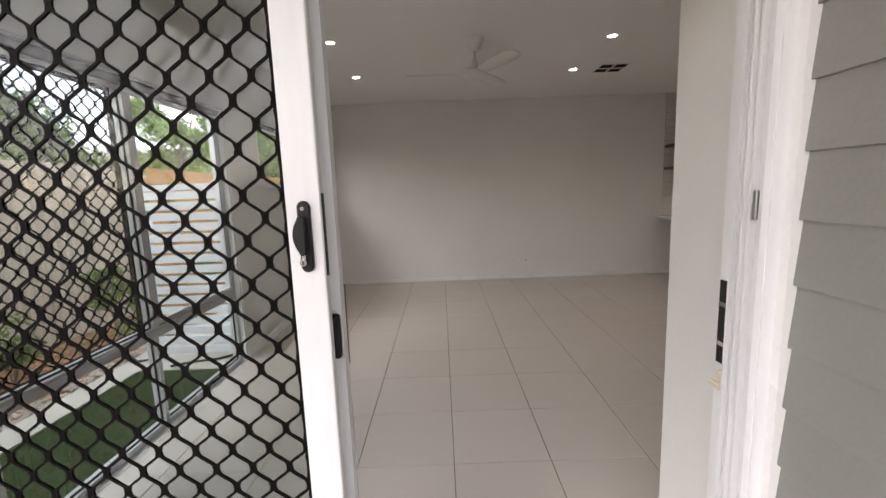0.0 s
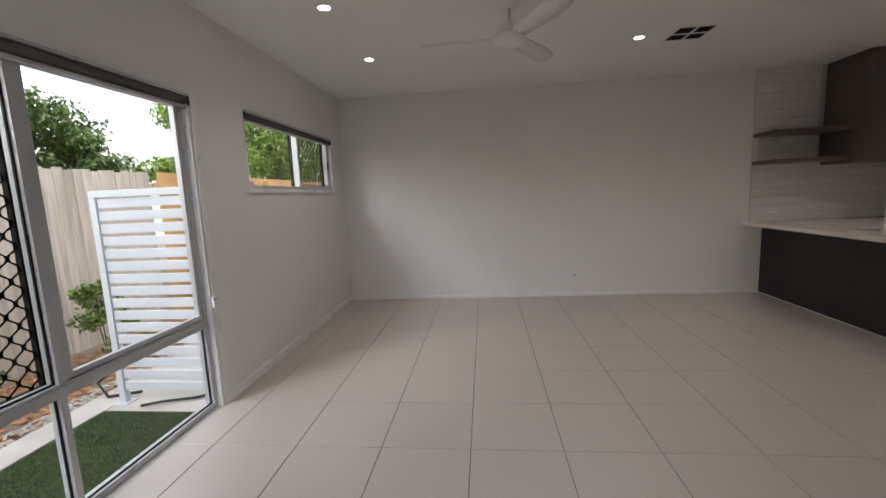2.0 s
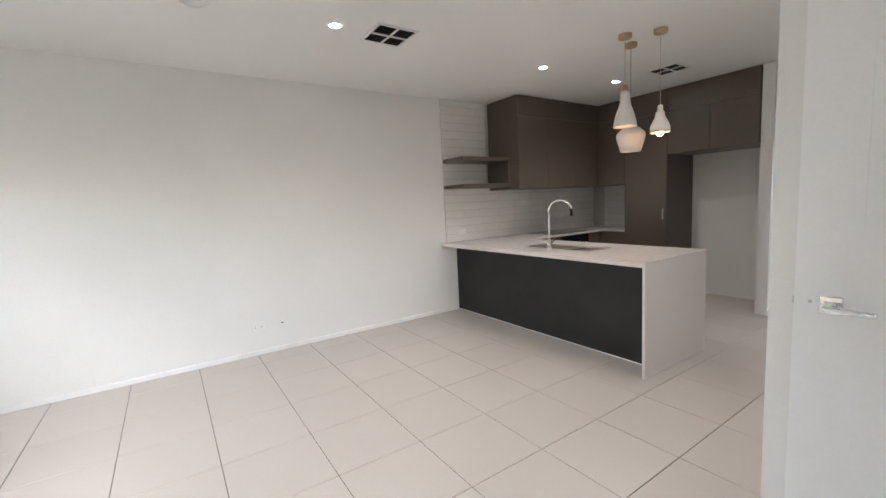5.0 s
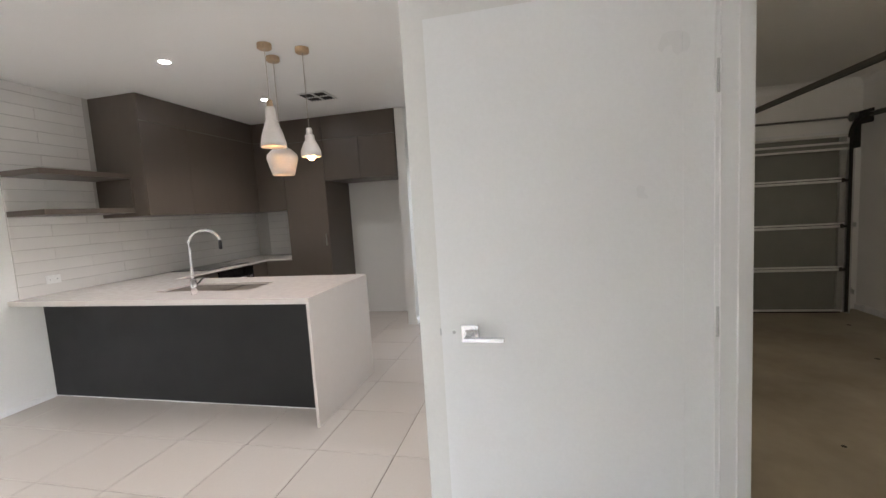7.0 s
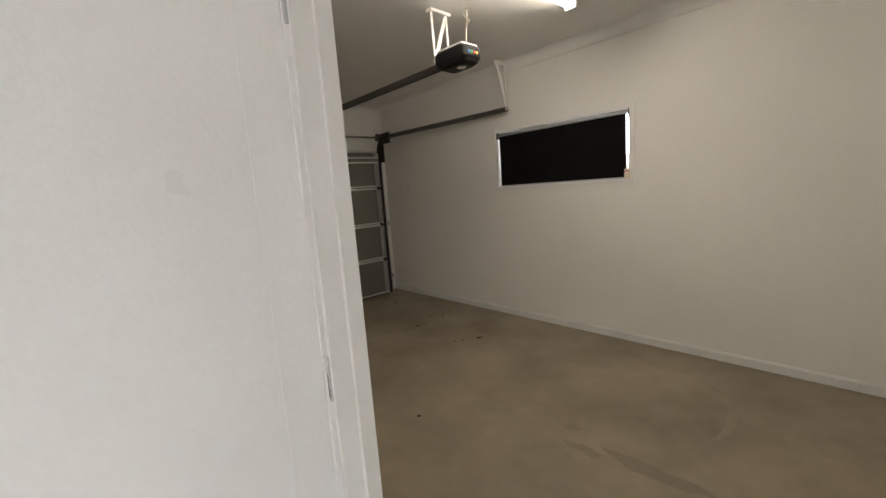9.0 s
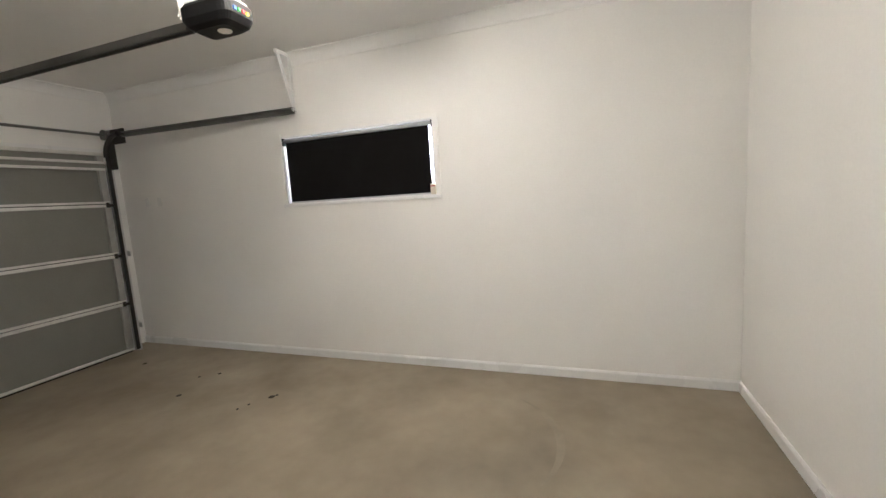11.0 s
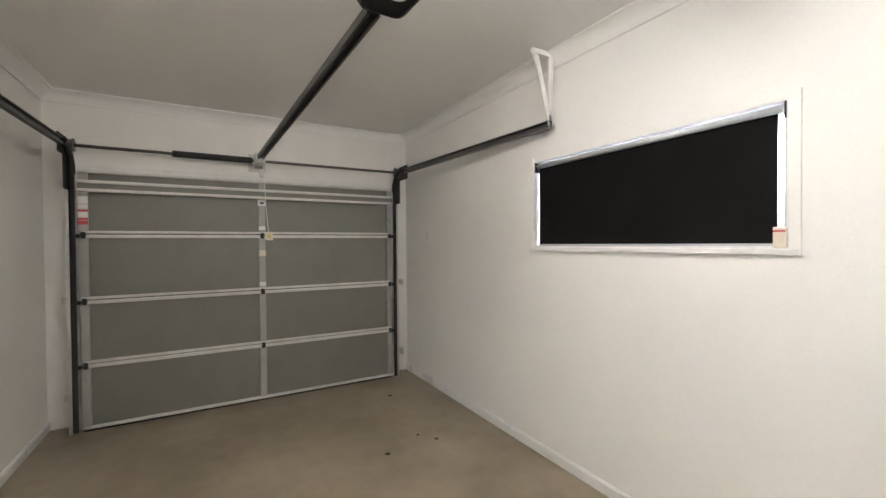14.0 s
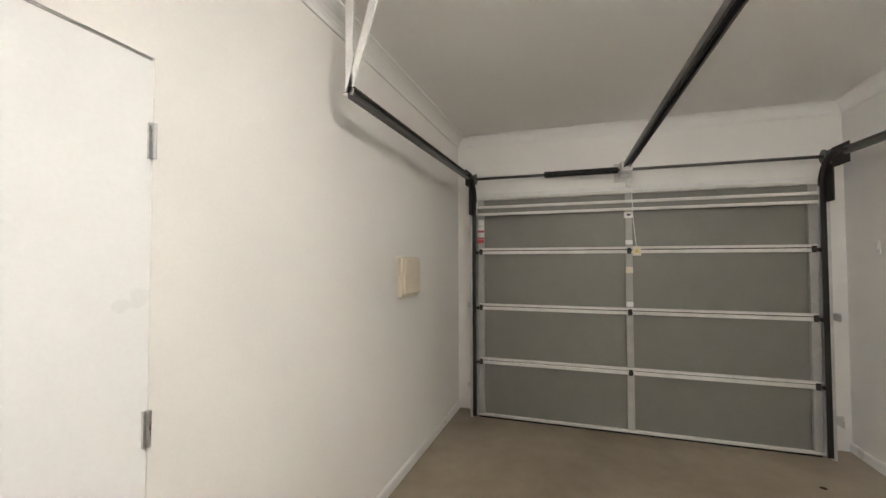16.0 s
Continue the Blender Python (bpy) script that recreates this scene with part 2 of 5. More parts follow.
def lathe(profile, at=(0, 0, 0), seg=32):
    """Turns (radius, height) pairs about the upright axis through at."""
    bm = bmesh.new()
    rings = []
    for r, z in profile:
        rings.append([bm.verts.new((at[0] + r * math.cos(a), at[1] + r * math.sin(a), at[2] + z)) for a in (2 * math.pi * i / seg for i in range(seg))])
    for a, b in zip(rings, rings[1:]):
        for i in range(seg):
            bm.faces.new((a[i], a[(i + 1) % seg], b[(i + 1) % seg], b[i]))
    return bm


def tube(points, r, seg=10):
    """A round pipe along points."""
    bm = bmesh.new()
    pts = [Vector(p) for p in points]
    rings = []
    for i, p in enumerate(pts):
        d = (pts[min(i + 1, len(pts) - 1)] - pts[max(i - 1, 0)]).normalized()
        q = d.to_track_quat("Z", "Y")
        rings.append([bm.verts.new(p + q @ Vector((r * math.cos(a), r * math.sin(a), 0))) for a in (2 * math.pi * k / seg for k in range(seg))])
    for a, b in zip(rings, rings[1:]):
        for i in range(seg):
            bm.faces.new((a[i], a[(i + 1) % seg], b[(i + 1) % seg], b[i]))
    bm.faces.new(rings[0][::-1])
    bm.faces.new(rings[-1])
    return bm


def mesh_of(bm, name, mat, smooth=False):
    me = bpy.data.meshes.new(name)
    bmesh.ops.recalc_face_normals(bm, faces=list(bm.faces))
    if smooth:
        for f in bm.faces:
            f.smooth = True
    bm.to_mesh(me)
    bm.free()
    me.materials.append(mat)
    return me


def part(name, bm, mat, parent=None, label="", smooth=False):
    """One mesh object, under a thing or a part where one is given."""
    ob = new(name, mesh_of(bm, name, mat, smooth))
    if parent:
        ob.parent = parent
    if label:
        ob["label"] = label
    return ob


def thing(name, label, category, group="", kind="", at=(0, 0, 0)):
    ob = new(name)
    ob.empty_display_size = 0.1
    ob.location = at
    return tagged(ob, label, category, group, kind)


def structure(name, bm, mat, label, category):
    return tagged(part(name, bm, mat), label, category, kind="structure")


def wall_pieces(axis, t0, t1, a0, a1, z0, z1, holes=()):
    """Boxes of a wall t0..t1 thick that runs a0..a1, with openings (a, b, low, high) cut through it."""
    out = []
    cuts = sorted({a0, a1, *[v for h in holes for v in h[:2] if a0 < v < a1]})
    for a, b in zip(cuts, cuts[1:]):
        spans = [(z0, z1)]
        for ha, hb, lo, hi in holes:
            if ha < (a + b) / 2 < hb:
                spans = [s for s in ((z0, lo), (hi, z1)) if s[1] - s[0] > 0.001]
        for lo, hi in spans:
            out.append((t0, t1, a, b, lo, hi) if axis == "y" else (a, b, t0, t1, lo, hi))
    return out

# ---- the shell ----
XW, YN, YF = -1.69, 6.26, 1.18          # living room: west face, north face, inner face of the front wall
XR = 0.905                              # face of the wall beside the entry
YG0, YG1 = 1.545, 1.62                   # wall between garage and living room
XE = 6.40                               # east wall
GS, GW = -1.42, 0.99                    # garage south and west faces
H = C_LIV
TWIN = (1.46, 3.44, 0.0, 2.08)          # tall window in the west wall
SWIN = (4.02, 5.87, 1.49, 2.11)         # small window in the west wall
GWIN = (2.952, 4.34, 1.36, 1.93)         # garage window
SLIDE = (-1.56, 0.815, 0.0, 2.10)        # sliding door in the front wall
GDOORWAY = (1.37, 2.215, 0.0, 2.03)     # doorway from living room to garage

structure("wall_west", boxes(*wall_pieces("y", XW - 0.13, XW, 0.95, YN + 0.12, -0.15, H, [TWIN, SWIN])), WALL, "white painted plaster wall with two windows", "wall")
structure("wall_north", boxes((XW, 8.6, YN, YN + 0.12, -0.15, H)), WALL, "plain white painted plaster wall", "wall")
structure("wall_front", boxes(*wall_pieces("x", 0.98, YF, XW, XR, 0.0, H, [SLIDE])), WALL, "white wall around the sliding door", "wall")
structure("wall_entry_return", boxes((XR, GW, -3.2, YG1, -0.05, H)), WALL, "white plaster wall beside the entry", "wall")
structure("wall_garage_north", boxes(*wall_pieces("x", YG0, YG1, GW, XE + 0.12, 0.0, H, [GDOORWAY])), WALL_G, "white plaster wall with a doorway", "wall")
structure("wall_store", boxes((2.262, 2.36, YG1, 2.535, 0, H), (2.36, 5.8, 2.435, 2.535, 0, H)), WALL, "white plaster wall behind the open door", "wall")
structure("wall_hall", boxes((5.745, 8.6, 3.62, 3.73, 0, H)), WALL, "white plaster wall end beside the fridge recess", "wall")
structure("wall_hall_end", boxes(*wall_pieces("y", 8.6, 8.72, 1.62, YN + 0.12, 0, H, [(2.2, 3.3, 0.0, 2.1)])), WALL, "white plaster wall at the end of the hall", "wall")
structure("wall_kitchen_east", boxes((XE, XE + 0.12, 3.73, YN, 0, H)), WALL, "white plaster wall behind the kitchen cabinets", "wall")
structure("wall_hall_south", boxes((XE + 0.12, 8.6, YG0, YG1, 0, H)), WALL, "white plaster wall of the hall", "wall")
structure("wall_garage_south", boxes(*wall_pieces("x", GS - 0.13, GS, GW - 0.1, XE + 0.12, -0.05, C_GAR + 0.1, [GWIN])), WALL_G, "white painted garage wall with a blacked-out window", "wall")
structure("wall_garage_west", boxes((GW, GW + 0.004, GS, YG0, 0, C_GAR)), WALL_G, "plain white garage wall", "wall")
GD_Y0, GD_Y1, GD_H = -1.17, 1.305, 1.95
structure("wall_garage_east", boxes(*wall_pieces("y", XE, XE + 0.12, GS, YG0, -0.05, C_GAR + 0.1, [(GD_Y0, GD_Y1, -0.05, GD_H)])), WALL_G, "white garage wall around the sectional door", "wall")
# strips added to stop daylight leaking past the garage door's edges
structure("trim", boxes((6.272, XE, 1.275, 1.355, 0, GD_H + 0.05), (6.272, XE, -1.225, -1.145, 0, GD_H + 0.05), (6.272, XE, -1.145, 1.275, GD_H - 0.005, GD_H + 0.05)), GLOSS, "added white stops that block daylight round the garage door", "trim")
structure("ceiling", boxes((XW - 0.13, 8.72, 0.95, YN + 0.12, H, H + 0.1)), CEIL, "flat white plasterboard ceiling", "ceiling")
structure("ceiling_garage", boxes((GW, XE, GS, YG0, C_GAR, C_GAR + 0.1)), CEIL, "flat white garage ceiling", "ceiling")
# the porch part is unseen, added to keep sky light off the entry
structure("roof", boxes((XW - 0.40, 8.9, 0.65, 6.8, H + 0.1, H + 0.3), (XW - 0.40, 8.9, -1.6, 0.65, H + 0.1, H + 0.3), (XR - 0.3, 8.9, -3.3, -1.6, H + 0.1, H + 0.3)), ROOFM, "flat house eave with an added, unseen porch roof that shades the entry", "roof")
structure("floor_slab", boxes((XW - 0.13, 8.72, 0.95, YN + 0.12, -0.15, -0.004)), GROUT, "brown-grey grout bed under the floor tiles", "floor")
structure("floor_garage", boxes((GW, XE + 0.2, GS, YG0 + 0.045, -0.15, 0.0)), CONC, "stained bare concrete garage floor", "floor")

# skirting boards, with a sloped top edge
def skirting(p, q, side, h=0.068, d=0.014):
    """From p to q on the floor, growing towards side."""
    bm = bmesh.new()
    p, q, s = Vector((*p, 0)), Vector((*q, 0)), Vector((*side, 0))
    prof = [(0, 0), (d, 0), (d, h - 0.012), (d * 0.45, h), (0, h)]
    a, b = ([bm.verts.new(e + s * u + Vector((0, 0, v))) for u, v in prof] for e in (p, q))
    for i in range(5):
        bm.faces.new((a[i], a[(i + 1) % 5], b[(i + 1) % 5], b[i]))
    bm.faces.new(a[::-1])
    bm.faces.new(b)
    return structure("baseboard", bm, GLOSS, "low white painted skirting board", "skirting")


skirting((XW, 3.44), (XW, YN), (1, 0))
skirting((XW, YN), (3.50, YN), (0, -1), 0.045, 0.009)
skirting((XR, 1.2), (XR, YG1), (-1, 0))
skirting((XR, YG1), (1.30, YG1), (0, 1))
skirting((GW + 0.004, GS), (XE, GS), (0, 1))
skirting((GW + 0.004, GS), (GW + 0.004, YG0), (1, 0))
skirting((GW, YG0), (1.31, YG0), (0, -1))
skirting((2.28, YG0), (2.55, YG0), (0, -1))
skirting((3.47, YG0), (XE, YG0), (0, -1))
skirting((2.262, YG1 + 0.01), (2.262, 2.535), (-1, 0))
skirting((5.745, 3.62), (8.6, 3.62), (0, -1))


def cornice(p, q, side, z, r=0.085):
    """A cove between wall and ceiling."""
    bm = bmesh.new()
    p, q, s = Vector((*p, z)), Vector((*q, z)), Vector((*side, 0))
    prof = [(0, 0), (r, 0), (r, -0.008)] + [(r - (r - 0.008) * math.sin(t), -0.008 - (r - 0.008) * (1 - math.cos(t))) for t in (math.pi / 2 * k / 6 for k in range(1, 7))] + [(0, -r)]
    a, b = ([bm.verts.new(e + s * u + Vector((0, 0, v))) for u, v in prof] for e in (p, q))
    for i in range(len(prof)):
        bm.faces.new((a[i], a[(i + 1) % len(prof)], b[(i + 1) % len(prof)], b[i]))
    ob = structure("cornice", bm, CEIL, "white plaster cove cornice", "cornice")
    return ob


cornice((GW, GS), (XE, GS), (0, 1), C_GAR)
cornice((GW, YG0), (XE, YG0), (0, -1), C_GAR)
cornice((XE, GS), (XE, YG0), (-1, 0), C_GAR)
cornice((GW + 0.004, GS), (GW + 0.004, YG0), (1, 0), C_GAR)


# ---- windows and doors ----
def grille(a0, a1, z0, z1, pitch, rise, at, axis, wide=0.007, deep=0.004):
    """A sheet of diamond grille: wavy upright strands that touch at their knots."""
    verts, faces = [], []
    n = int((a1 - a0) / (pitch / 2)) + 1
    steps = int((z1 - z0) / (rise / 8)) + 1
    wave = [1.0, 0.86, 0.0, -0.86, -1.0, -0.86, 0.0, 0.86]
    for k in range(n):
        mid = a0 + pitch / 4 + k * pitch / 2
        base = len(verts)
        for s in range(steps):
            z = min(z0 + s * rise / 8, z1)
            a = mid + (1 if k % 2 else -1) * (pitch / 4 - wide * 0.25) * wave[s % 8]
            w = wide * (0.62 if wave[s % 8] == 0 else 0.5)
            a = min(max(a, a0 + w), a1 - w)
            for da, dd in ((-w, -deep / 2), (w, -deep / 2), (w, deep / 2), (-w, deep / 2)):
                verts.append((at + dd, a + da, z) if axis == "y" else (a + da, at + dd, z))
            if s:
                p, q = base + 4 * (s - 1), base + 4 * s
                faces += [(p + i, p + (i + 1) % 4, q + (i + 1) % 4, q + i) for i in range(4)]
    bm = bmesh.new()
    me = bpy.data.meshes.new("grille")
    me.from_pydata(verts, [], faces)
    bm.from_mesh(me)
    bpy.data.meshes.remove(me)
    return bm


def ring(axis, t0, t1, a0, a1, z0, z1, w):
    """Four bars round a rectangle."""
    four = ((a0, a1, z0, z0 + w), (a0, a1, z1 - w, z1), (a0, a0 + w, z0 + w, z1 - w), (a1 - w, a1, z0 + w, z1 - w))
    return boxes(*[(t0, t1, a, b, c, d) if axis == "y" else (a, b, t0, t1, c, d) for a, b, c, d in four])


def pane(name, parent, *d, glass=None):
    ob = part(name, boxes(d), glass or GLASS, parent, "clear glass pane" if glass is None else "glass pane tinted grey to dim the view")
    ob.visible_shadow = False
    return ob


# tall window: four lights, the upper one by the entry behind a security screen
w1 = thing("window_1", "tall four-light aluminium window reaching down to the floor", "window", kind="structure")
y0, y1, z0, z1 = TWIN
xo, xi = XW - 0.095, XW - 0.035
part("window_frame", ring("y", xo, xi, y0 + 0.012, y1 - 0.03, 0.004, z1 - 0.012, 0.035), ALU_S, w1, "silver-white aluminium frame")
part("transom", boxes((xo - 0.002, xi + 0.006, y0 + 0.047, y1 - 0.065, 0.575, 0.635), (xi + 0.006, xi + 0.016, y0 + 0.047, y1 - 0.065, 0.60, 0.622)), ALU_S, w1)
part("mullion", boxes((xo + 0.002, xi + 0.003, 2.43, 2.475, 0.635, z1 - 0.047)), ALU_S, w1)
part("mullion", boxes((xo + 0.002, xi + 0.003, 2.425, 2.455, 0.039, 0.575)), ALU_S, w1)
for a, b, lo, hi in ((1.51, 2.43, 0.635, z1 - 0.047), (2.475, y1 - 0.065, 0.635, z1 - 0.047), (1.51, 2.425, 0.039, 0.575), (2.455, y1 - 0.065, 0.039, 0.575)):
    pane("pane", w1, XW - 0.071, XW - 0.067, a, b, lo, hi)
    part("gasket", ring("y", XW - 0.06, XW - 0.052, a, b, lo, hi, 0.008), BLACK, w1, "black rubber glazing gasket")
part("sash", ring("y", XW - 0.064, XW - 0.040, 2.478, y1 - 0.068, 0.640, z1 - 0.052, 0.026), ALU_S, w1)
scr = part("screen_frame", ring("y", XW - 0.125, XW - 0.1, 1.50, 2.46, 0.60, z1 - 0.04, 0.035), MESHB, w1, "black frame of the security screen")
part("screen_grille", grille(1.535, 2.425, 0.635, z1 - 0.075, 0.085, 0.095, XW - 0.112, "y", 0.010), MESHB, scr, "black diamond security grille")
part("reveal", boxes((XW - 0.034, XW + 0.004, y1 - 0.03, y1 - 0.006, 0.0, z1), (XW - 0.034, XW + 0.004, y0 + 0.006, y0 + 0.03, 0.0, z1)), GLOSS, w1, "white painted timber reveal")
part("architrave", boxes((XW, XW + 0.012, y1 - 0.005, y1 + 0.035, 0.0, z1 + 0.01)), GLOSS, w1, "thin white painted trim")


def blind_roll(y0, y1, z, label):
    b = thing("roller_blind", label, "blind")
    part("roll", bar((XW - 0.012, y0, z - 0.035), (XW - 0.012, y1, z - 0.035), 0.026, seg=20), BLINDG, b, "grey rolled fabric", True)
    part("fascia", soft_box(XW - 0.03, XW + 0.018, y0 - 0.005, y1 + 0.005, z - 0.012, z + 0.004, r=0.003), ALU_S, b, "grey metal top fascia")
    part("bottom_rail", soft_box(XW - 0.022, XW - 0.004, y0 + 0.01, y1 - 0.01, z - 0.086, z - 0.064, r=0.004), ALU_S, b, "aluminium bottom rail")
    for y in (y0, y1):
        part("bracket", soft_box(XW - 0.03, XW + 0.016, y - 0.004, y + 0.004, z - 0.066, z, r=0.002), BLACK, b, "black end bracket")
    return b


blind_roll(y0 + 0.04, y1 - 0.02, z1 + 0.004, "dark roller blind rolled up at the head of the tall window")
tg = thing("blind_chain", "white bead chain on a clear bracket by the tall window", "blind chain")
part("chain", tube([(XW + 0.016, y1 - 0.012, 2.0 - 0.06 * k) for k in range(22)], 0.0022, 6), WHITEP, tg)
part("chain_holder", soft_box(XW + 0.008, XW + 0.03, y1 - 0.032, y1 + 0.006, 0.70, 0.775, r=0.004), WHITEP, tg)
part("warning_strip", boxes((XW + 0.0305, XW + 0.0315, y1 - 0.03, y1 + 0.004, 0.758, 0.764)), RED, tg, "thin red warning strip")

# small window: a fixed light and a slider behind a security screen
w2 = thing("window_2", "wide low aluminium sliding window high in the wall", "window", kind="structure")
a0, a1, lo, hi = SWIN
part("window_frame", ring("y", xo, xi, a0 + 0.012, a1 - 0.012, lo + 0.012, hi - 0.012, 0.03), ALU_S, w2, "silver-white aluminium frame")
part("meeting_stile", boxes((xo + 0.01, xi + 0.006, 5.0, 5.024, lo + 0.042, hi - 0.042)), ALU_S, w2)
part("sash", ring("y", XW - 0.062, XW - 0.042, 5.024, a1 - 0.042, lo + 0.042, hi - 0.042, 0.018), ALU_S, w2)
part("latch", soft_box(XW - 0.04, XW - 0.028, a1 - 0.060, a1 - 0.045, 1.74, 1.84, r=0.003), BLACK, w2, "black latch")
pane("pane", w2, XW - 0.075, XW - 0.071, a0 + 0.042, 5.0, lo + 0.042, hi - 0.042)
pane("pane", w2, XW - 0.058, XW - 0.054, 5.048, a1 - 0.06, lo + 0.06, hi - 0.06)
scr = part("screen_frame", ring("y", XW - 0.125, XW - 0.1, 5.005, a1 - 0.015, lo + 0.02, hi - 0.02, 0.028), MESHB, w2, "black frame of the security screen")
part("screen_grille", grille(5.028, a1 - 0.043, lo + 0.048, hi - 0.048, 0.088, 0.078, XW - 0.112, "y", 0.015), MESHB, scr, "black diamond security grille")
part("reveal", ring("y", XW - 0.034, XW + 0.004, a0 + 0.002, a1 - 0.002, lo + 0.002, hi - 0.002, 0.012), GLOSS, w2, "white painted timber reveal")
part("window_sill", soft_box(XW - 0.034, XW + 0.02, a0 - 0.02, a1 + 0.02, lo - 0.022, lo + 0.002, r=0.003), GLOSS, w2, "white painted sill board")
blind_roll(a0 + 0.02, a1 - 0.02, hi, "dark roller blind rolled up at the head of the small window")
tg = thing("blind_chain", "clear chain bracket on the sill of the small window", "blind chain")
part("chain_holder", soft_box(XW + 0.002, XW + 0.02, a0 + 0.02, a0 + 0.05, lo + 0.003, lo + 0.07, r=0.004), WHITEP, tg)

# sliding door to the porch
sd = thing("door_1", "white aluminium sliding glass door standing open", "sliding door", kind="structure")
s0, s1, _, sh = SLIDE
part("door_frame", boxes((s0, s0 + 0.05, 0.995, 1.165, 0.0, sh), (s0 + 0.05, s1 - 0.06, 0.995, 1.165, sh - 0.05, sh), (s1 - 0.036, s1, 0.995, 1.145, 0.0, sh),
                         (s1 - 0.052, s1 - 0.036, 0.999, 1.008, 0.0, sh), (s1 - 0.052, s1 - 0.036, 1.034, 1.042, 0.0, sh), (s1 - 0.056, s1 - 0.036, 1.052, 1.057, 0.0, sh),
                         (s1 - 0.052, s1 - 0.036, 1.068, 1.074, 0.0, sh), (s1 - 0.050, s1 - 0.036, 1.092, 1.098, 0.0, sh)), ALU, sd, "ridged white door frame")
part("door_track", boxes((s0 + 0.05, s1 - 0.062, 0.985, 1.165, -0.02, 0.006), (s0 + 0.05, s1 - 0.062, 1.02, 1.026, 0.006, 0.018), (s0 + 0.05, s1 - 0.062, 1.078, 1.084, 0.006, 0.018)), ALU, sd)
fx = part("fixed_panel", ring("x", 1.118, 1.15, s0 + 0.05, -0.26, 0.02, sh - 0.05, 0.06), ALU, sd)
pane("pane", fx, s0 + 0.11, -0.32, 1.132, 1.137, 0.08, sh - 0.11, glass=DIMGLASS)
sl = part("sliding_panel", boxes((-1.48, -1.40, 1.06, 1.098, 0.02, sh - 0.05), (-0.292, -0.235, 1.06, 1.098, 0.02, sh - 0.05), (-1.40, -0.292, 1.06, 1.098, 0.02, 0.11), (-1.40, -0.292, 1.06, 1.098, sh - 0.13, sh - 0.05)), ALU, sd, "white aluminium sliding panel")
pane("pane", sl, -1.40, -0.292, 1.077, 1.082, 0.11, sh - 0.13, glass=DIMGLASS)
part("latch", soft_box(-0.278, -0.238, 1.035, 1.06, 0.985, 1.10, r=0.008, seg=3), BLACK, sl, "black plastic latch with a keyhole")
part("keyhole", bar((-0.266, 1.037, 1.025), (-0.266, 1.032, 1.025), 0.007), CHROME, sl)
part("pull", soft_box(-0.262, -0.240, 1.098, 1.14, 0.93, 1.16, r=0.008, seg=3), BLACK, sl, "black inside pull handle")
part("strike", boxes((s1 - 0.042, s1 - 0.0355, 1.104, 1.136, 0.90, 1.13)), BLACK, sd, "black slotted strike plate")
for z in (0.955, 1.065):
    part("strike_slot", boxes((s1 - 0.043, s1 - 0.0415, 1.108, 1.132, z - 0.006, z + 0.006)), CHROME, sd)
part("keeper", soft_box(s1 - 0.056, s1 - 0.036, 1.014, 1.026, 1.30, 1.37, r=0.003), STEEL, sd, "chrome keeper of the screen lock")
part("keeper_slot", boxes((s1 - 0.0375, s1 - 0.0352, 1.015, 1.024, 1.475, 1.575)), STEEL, sd)
for k in range(5):
    part("sill_comb", boxes((s1 - 0.052, s1 - 0.036, 1.106, 1.118 + 0.007 * k, 0.875 - 0.012 * k, 0.883 - 0.012 * k)), CREAM, sd, "small cream plastic stop")

sc = thing("screen_door", "white sliding security screen door with black diamond grille", "screen door")
sc_l, sc_r = -1.47, -0.245
part("stile", soft_box(sc_r - 0.08, sc_r, 0.985, 1.012, 0.02, sh - 0.05, r=0.004), ALU, sc, "white powder-coated stile")
part("stile", soft_box(sc_l, sc_l + 0.08, 0.985, 1.012, 0.02, sh - 0.05, r=0.004), ALU, sc)
part("rail", soft_box(sc_l + 0.08, sc_r - 0.08, 0.985, 1.012, 0.02, 0.10, r=0.004), ALU, sc)
part("rail", soft_box(sc_l + 0.08, sc_r - 0.08, 0.985, 1.012, sh - 0.13, sh - 0.05, r=0.004), ALU, sc)
part("grille", grille(sc_l + 0.08, sc_r - 0.08, 0.10, sh - 0.13, 0.092, 0.104, 0.999, "x", 0.0092, 0.006), MESHB, sc, "black diamond grille")
hx = sc_r - 0.038


def stadium(x, z0, z1, y0, y1, r, bulge=0.0):
    """An upright plate with round ends; its x-minus side may swell into a grip."""
    ring_ = [(x + r * math.cos(a), z1 - r + r * math.sin(a)) for a in [math.pi * k / 12 for k in range(13)]]
    n = 14 if bulge else 1
    ring_ += [(x - r - bulge * math.sin(math.pi * k / n) ** 0.8, z1 - r - (z1 - z0 - 2 * r) * k / n) for k in range(1, n)]
    ring_ += [(x + r * math.cos(a), z0 + r + r * math.sin(a)) for a in [math.pi + math.pi * k / 12 for k in range(13)]]
    bm = bmesh.new()
    cx, cz = x, (z0 + z1) / 2
    back = [bm.verts.new((px, y1, pz)) for px, pz in ring_]
    front = [bm.verts.new((px, y0 + 0.003, pz)) for px, pz in ring_]
    top = [bm.verts.new((cx + (px - cx) * 0.84, y0, cz + (pz - cz) * 0.97)) for px, pz in ring_]
    for a, b in ((back, front), (front, top)):
        for i in range(len(a)):
            q = (i + 1) % len(a)
            bm.faces.new((a[i], a[q], b[q], b[i]))
    bm.faces.new(top)
    bmesh.ops.recalc_face_normals(bm, faces=bm.faces)
    return bm


